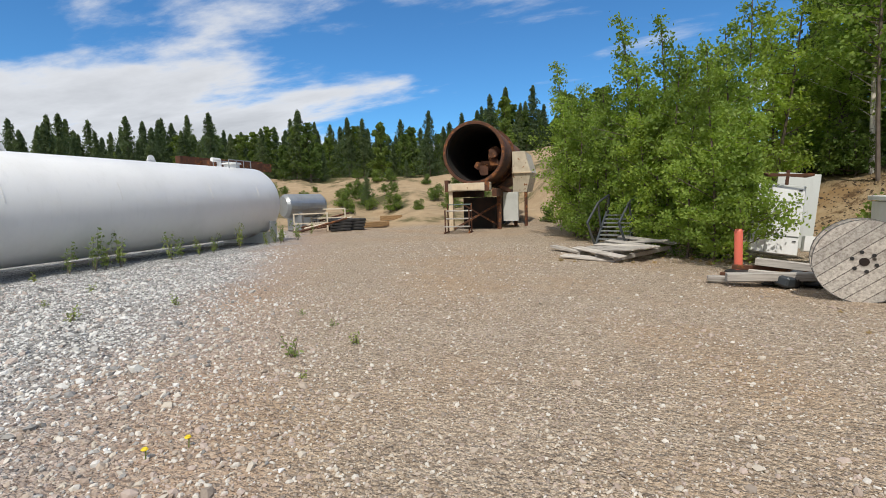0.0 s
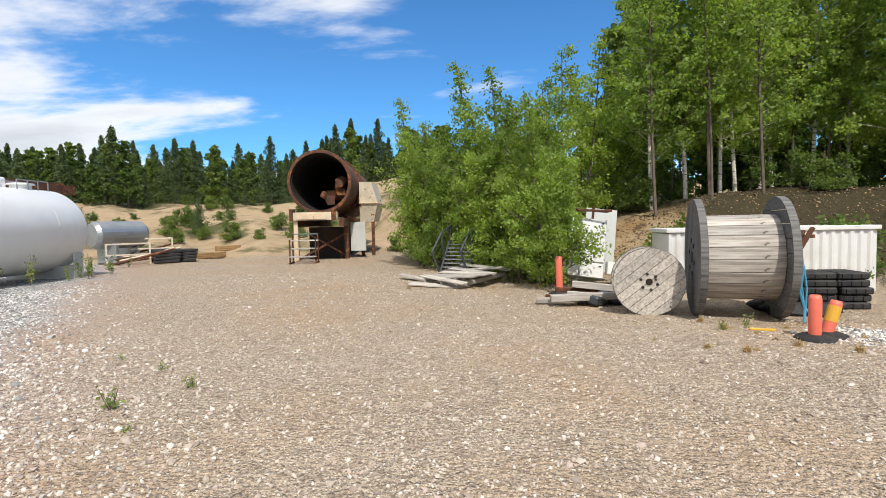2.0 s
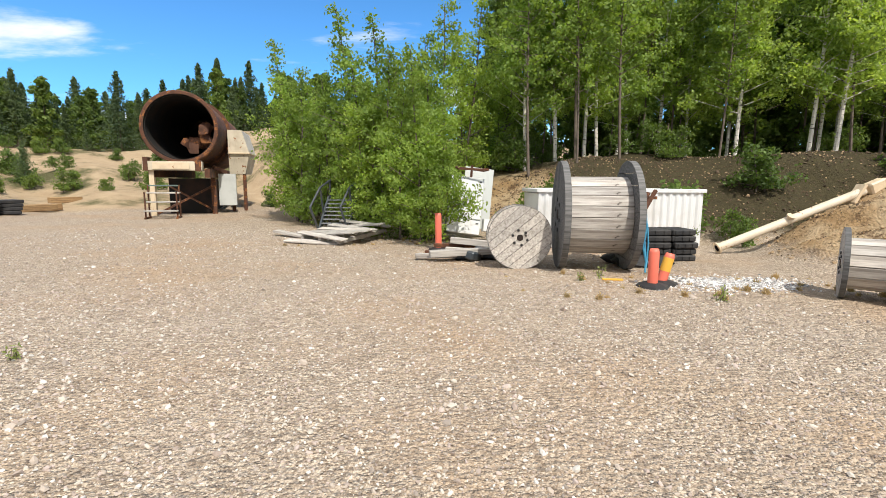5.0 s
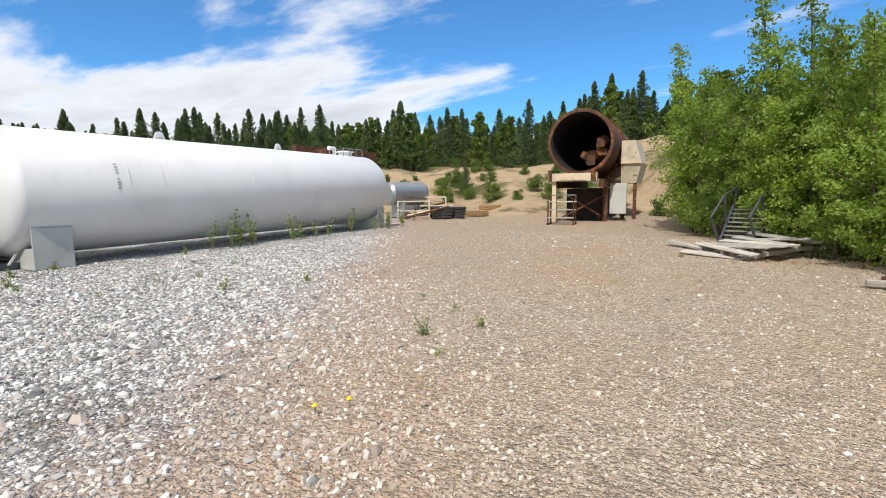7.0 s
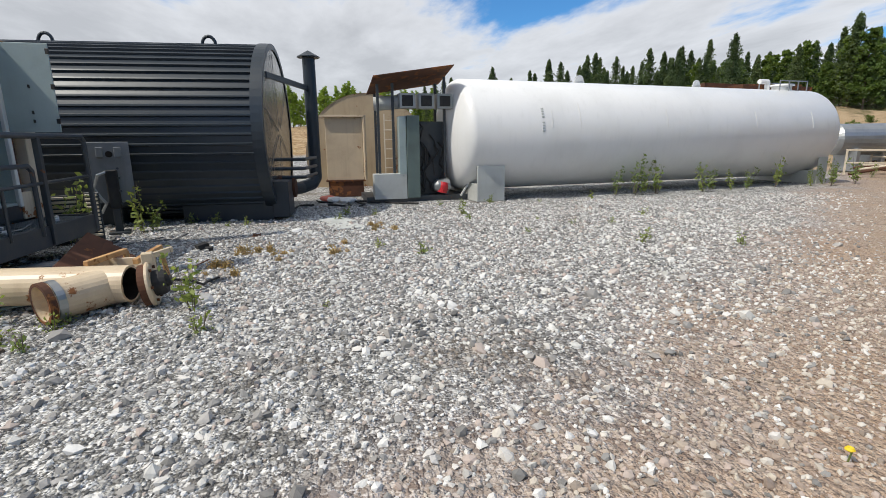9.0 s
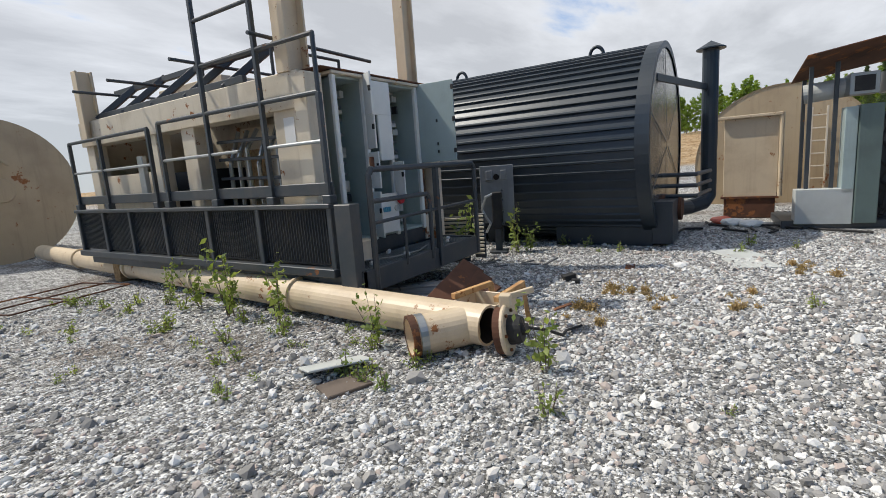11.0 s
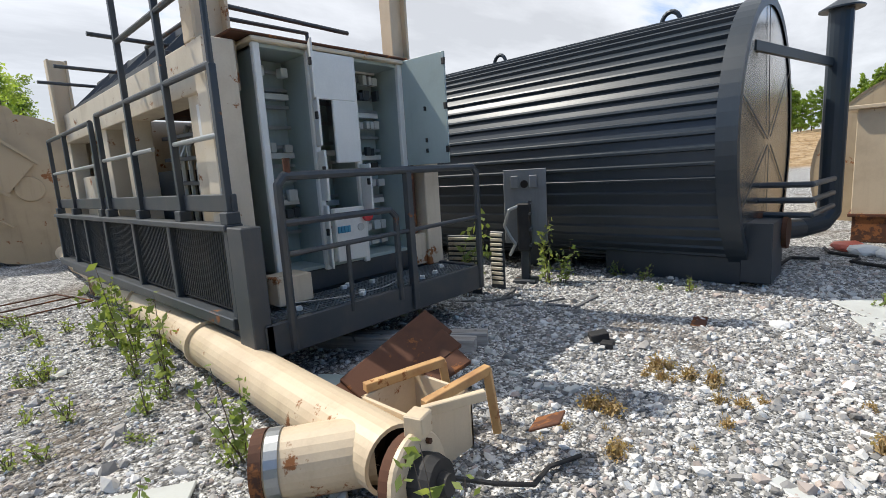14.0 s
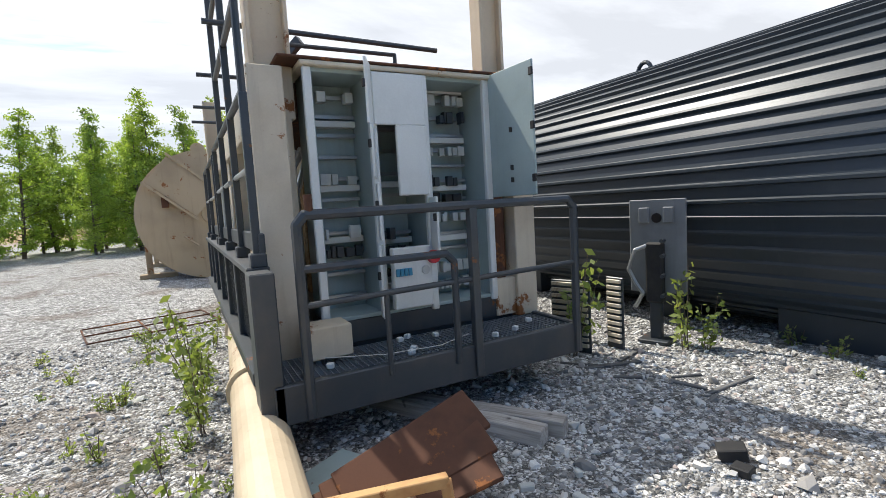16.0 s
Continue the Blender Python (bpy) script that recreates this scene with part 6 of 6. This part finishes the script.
def dandelion(x, y):
    t = thing("dandelion", (x, y, 0), "yellow dandelion flower in the gravel", "flower", "dandelions")
    part("stem", rod((0, 0, 0), (0.01, 0, 0.06), 0.004), WEED, t)
    part("flower", lathe([(0, 0.075), (0.014, 0.078), (0.021, 0.068), (0.012, 0.06), (0, 0.058)], Matrix(), 12), PETAL, t)


for x, y in ((-2.80, 1.81), (-2.9, 1.6)):
    dandelion(x, y)


# ---- loose stones ----
def stone_mesh(seed, flat=0.6):
    rng = np.random.default_rng(seed)
    b = bmesh.new()
    bmesh.ops.create_icosphere(b, subdivisions=1, radius=1)
    sc = np.array([1, rng.uniform(0.65, 0.95), rng.uniform(0.5, 0.85)])
    for v in b.verts:
        v.co = Vector(np.array(v.co) * sc * rng.uniform(0.55, 1.2))
    return b


def scatter(name, n, region, size, material, label, seed, sub=6):
    """Many loose stones as one sheet."""
    rng = np.random.default_rng(seed)
    shapes = []
    for k in range(sub):
        b = stone_mesh(seed * 10 + k)
        b.verts.ensure_lookup_table()
        shapes.append((np.array([v.co[:] for v in b.verts]), np.array([[v.index for v in f.verts] for f in b.faces])))
        b.free()
    xy = region(rng, n)
    n = len(xy)
    z = height(xy[:, 0], xy[:, 1])
    ang, s = rng.uniform(0, 6.28, n), size * np.exp(rng.normal(0, 0.38, n))
    tilt = [np.array(Euler(rng.normal(0, 0.45, 3)).to_matrix()) for _ in range(97)]
    V, F, base = [], [], 0
    for i in range(n):
        v, f = shapes[i % sub]
        c, sn = math.cos(ang[i]), math.sin(ang[i])
        w = (v @ tilt[i % 97].T) * s[i]
        p = np.stack([w[:, 0] * c - w[:, 1] * sn + xy[i, 0], w[:, 0] * sn + w[:, 1] * c + xy[i, 1], w[:, 2] + z[i] + 0.12 * s[i]], 1)
        V.append(p), F.append(f + base)
        base += len(v)
    me = mesh_of(name, np.concatenate(V), np.concatenate(F), material)
    return tagged(new(name, me), label, "gravel", kind="stuff")


def white_side(p):
    return (p[:, 0] + 3.2) * -0.770 + (p[:, 1] - 1.0) * -0.638


def field(lo, hi, keep, power=1.0):
    """Points in a box, kept by the rule, denser along the strip where people walk."""
    def pick(rng, n):
        p = rng.uniform(lo, hi, (n * 3, 2))
        d = np.hypot(np.clip(np.abs(p[:, 0] + 3.0) - 3.0, 0, None), p[:, 1] + 0.2)
        q = p[keep(p, rng) & (rng.random(len(p)) < np.clip(3.0 / (d + 0.3), 0.02, 1) ** power)]
        return q[:n]
    return pick


wz_keep = lambda p, r: (white_side(p) + r.normal(0, 0.7, len(p)) > 0) & (np.hypot(p[:, 0] + 11.75, 0) > -1)
scatter("white_gravel", 30000, field((-11, -9), (-1.5, 7), wz_keep, 0.6), 0.0155, STONE_W, "loose white and grey crushed stone", 1)
scatter("coarse_white_gravel", 4200, field((-11, -8), (-2, 6), wz_keep, 0.6), 0.027, STONE_W, "larger loose white crushed stone", 2)
scatter("tan_gravel", 34000, field((-6, -1), (4, 7), lambda p, r: white_side(p) + r.normal(0, 0.7, len(p)) < 0, 1.0), 0.0092, STONE_T, "loose tan gravel", 3)
scatter("pink_gravel", 4200, field((-6, -1), (-0.5, 6), lambda p, r: np.abs(white_side(p) + 0.6) < 0.9 + r.normal(0, 0.4, len(p)), 0.8), 0.0165, STONE_T, "coarser pinkish gravel", 4)

scatter("far_white_gravel", 20000, lambda r, n: (lambda p: p[white_side(p) + r.normal(0, 0.5, len(p)) > 0.2])(r.uniform((-12.6, -2), (-4.5, 14), (n * 2, 2)))[:n], 0.02, STONE_W, "coarse white crushed stone towards the tank", 11)
scatter("far_tan_gravel", 13000, lambda r, n: (lambda p: p[white_side(p) + r.normal(0, 0.5, len(p)) < 0])(r.uniform((-10, 2.5), (5, 15), (n * 2, 2)))[:n], 0.014, STONE_T, "scattered tan gravel on the track", 12)


def bank_spots(rng, n):
    p = rng.uniform((1.5, 9.5), (18, 16.5), (n * 3, 2))
    h = height(p[:, 0], p[:, 1])
    return p[(h > 0.25)][:n]


def mound_spots(rng, n):
    p = rng.uniform((5.8, 2.0), (14, 11), (n * 3, 2))
    h = height(p[:, 0], p[:, 1])
    return p[h > 0.12][:n]


scatter("bank_litter", 7000, bank_spots, 0.026, LITTER, "dark dead leaves and roots on the bank", 6)
scatter("bank_clods", 2200, bank_spots, 0.022, CLOD, "sandy clods on the bank", 7)
scatter("mound_clods", 5000, mound_spots, 0.02, CLOD, "sandy clods and bark on the mound", 8)
scatter("mound_litter", 2600, mound_spots, 0.012, LITTER, "dark bark bits on the mound", 9)
scatter("pale_gravel_patch", 7000, lambda r, n: np.stack([4.75 + r.normal(0, 0.42, n), 6.6 + r.normal(0, 0.22, n)], 1), 0.013, STONE_W, "pale gravel spilled at the mound's foot", 10)

rng = np.random.default_rng(5)
heads = []
for k in range(5):
    heads.append(part("stone", stone_mesh(900 + k), STONE_W, ground))
    heads[-1].matrix_basis = pose(-3.4 - 0.5 * k, -0.9 - 0.45 * k, 0.01) @ Matrix.Scale(0.05, 4)
for i in range(420):
    x, y = rng.uniform(-8.5, -2.4), rng.uniform(-4.2, 2.6)
    if -6.6 < x < -5.2 and y < -1.9:
        continue
    if (x + 3.2) * -0.770 + (y - 1.0) * -0.638 < 0.3:
        continue
    s = 0.024 + 0.034 * rng.random() ** 3
    again(heads[i % 5], ground, pose(x, y, ground_height(x, y) + s * 0.12, 0, 0, rng.uniform(0, 360)) @ Matrix.Scale(s, 4))
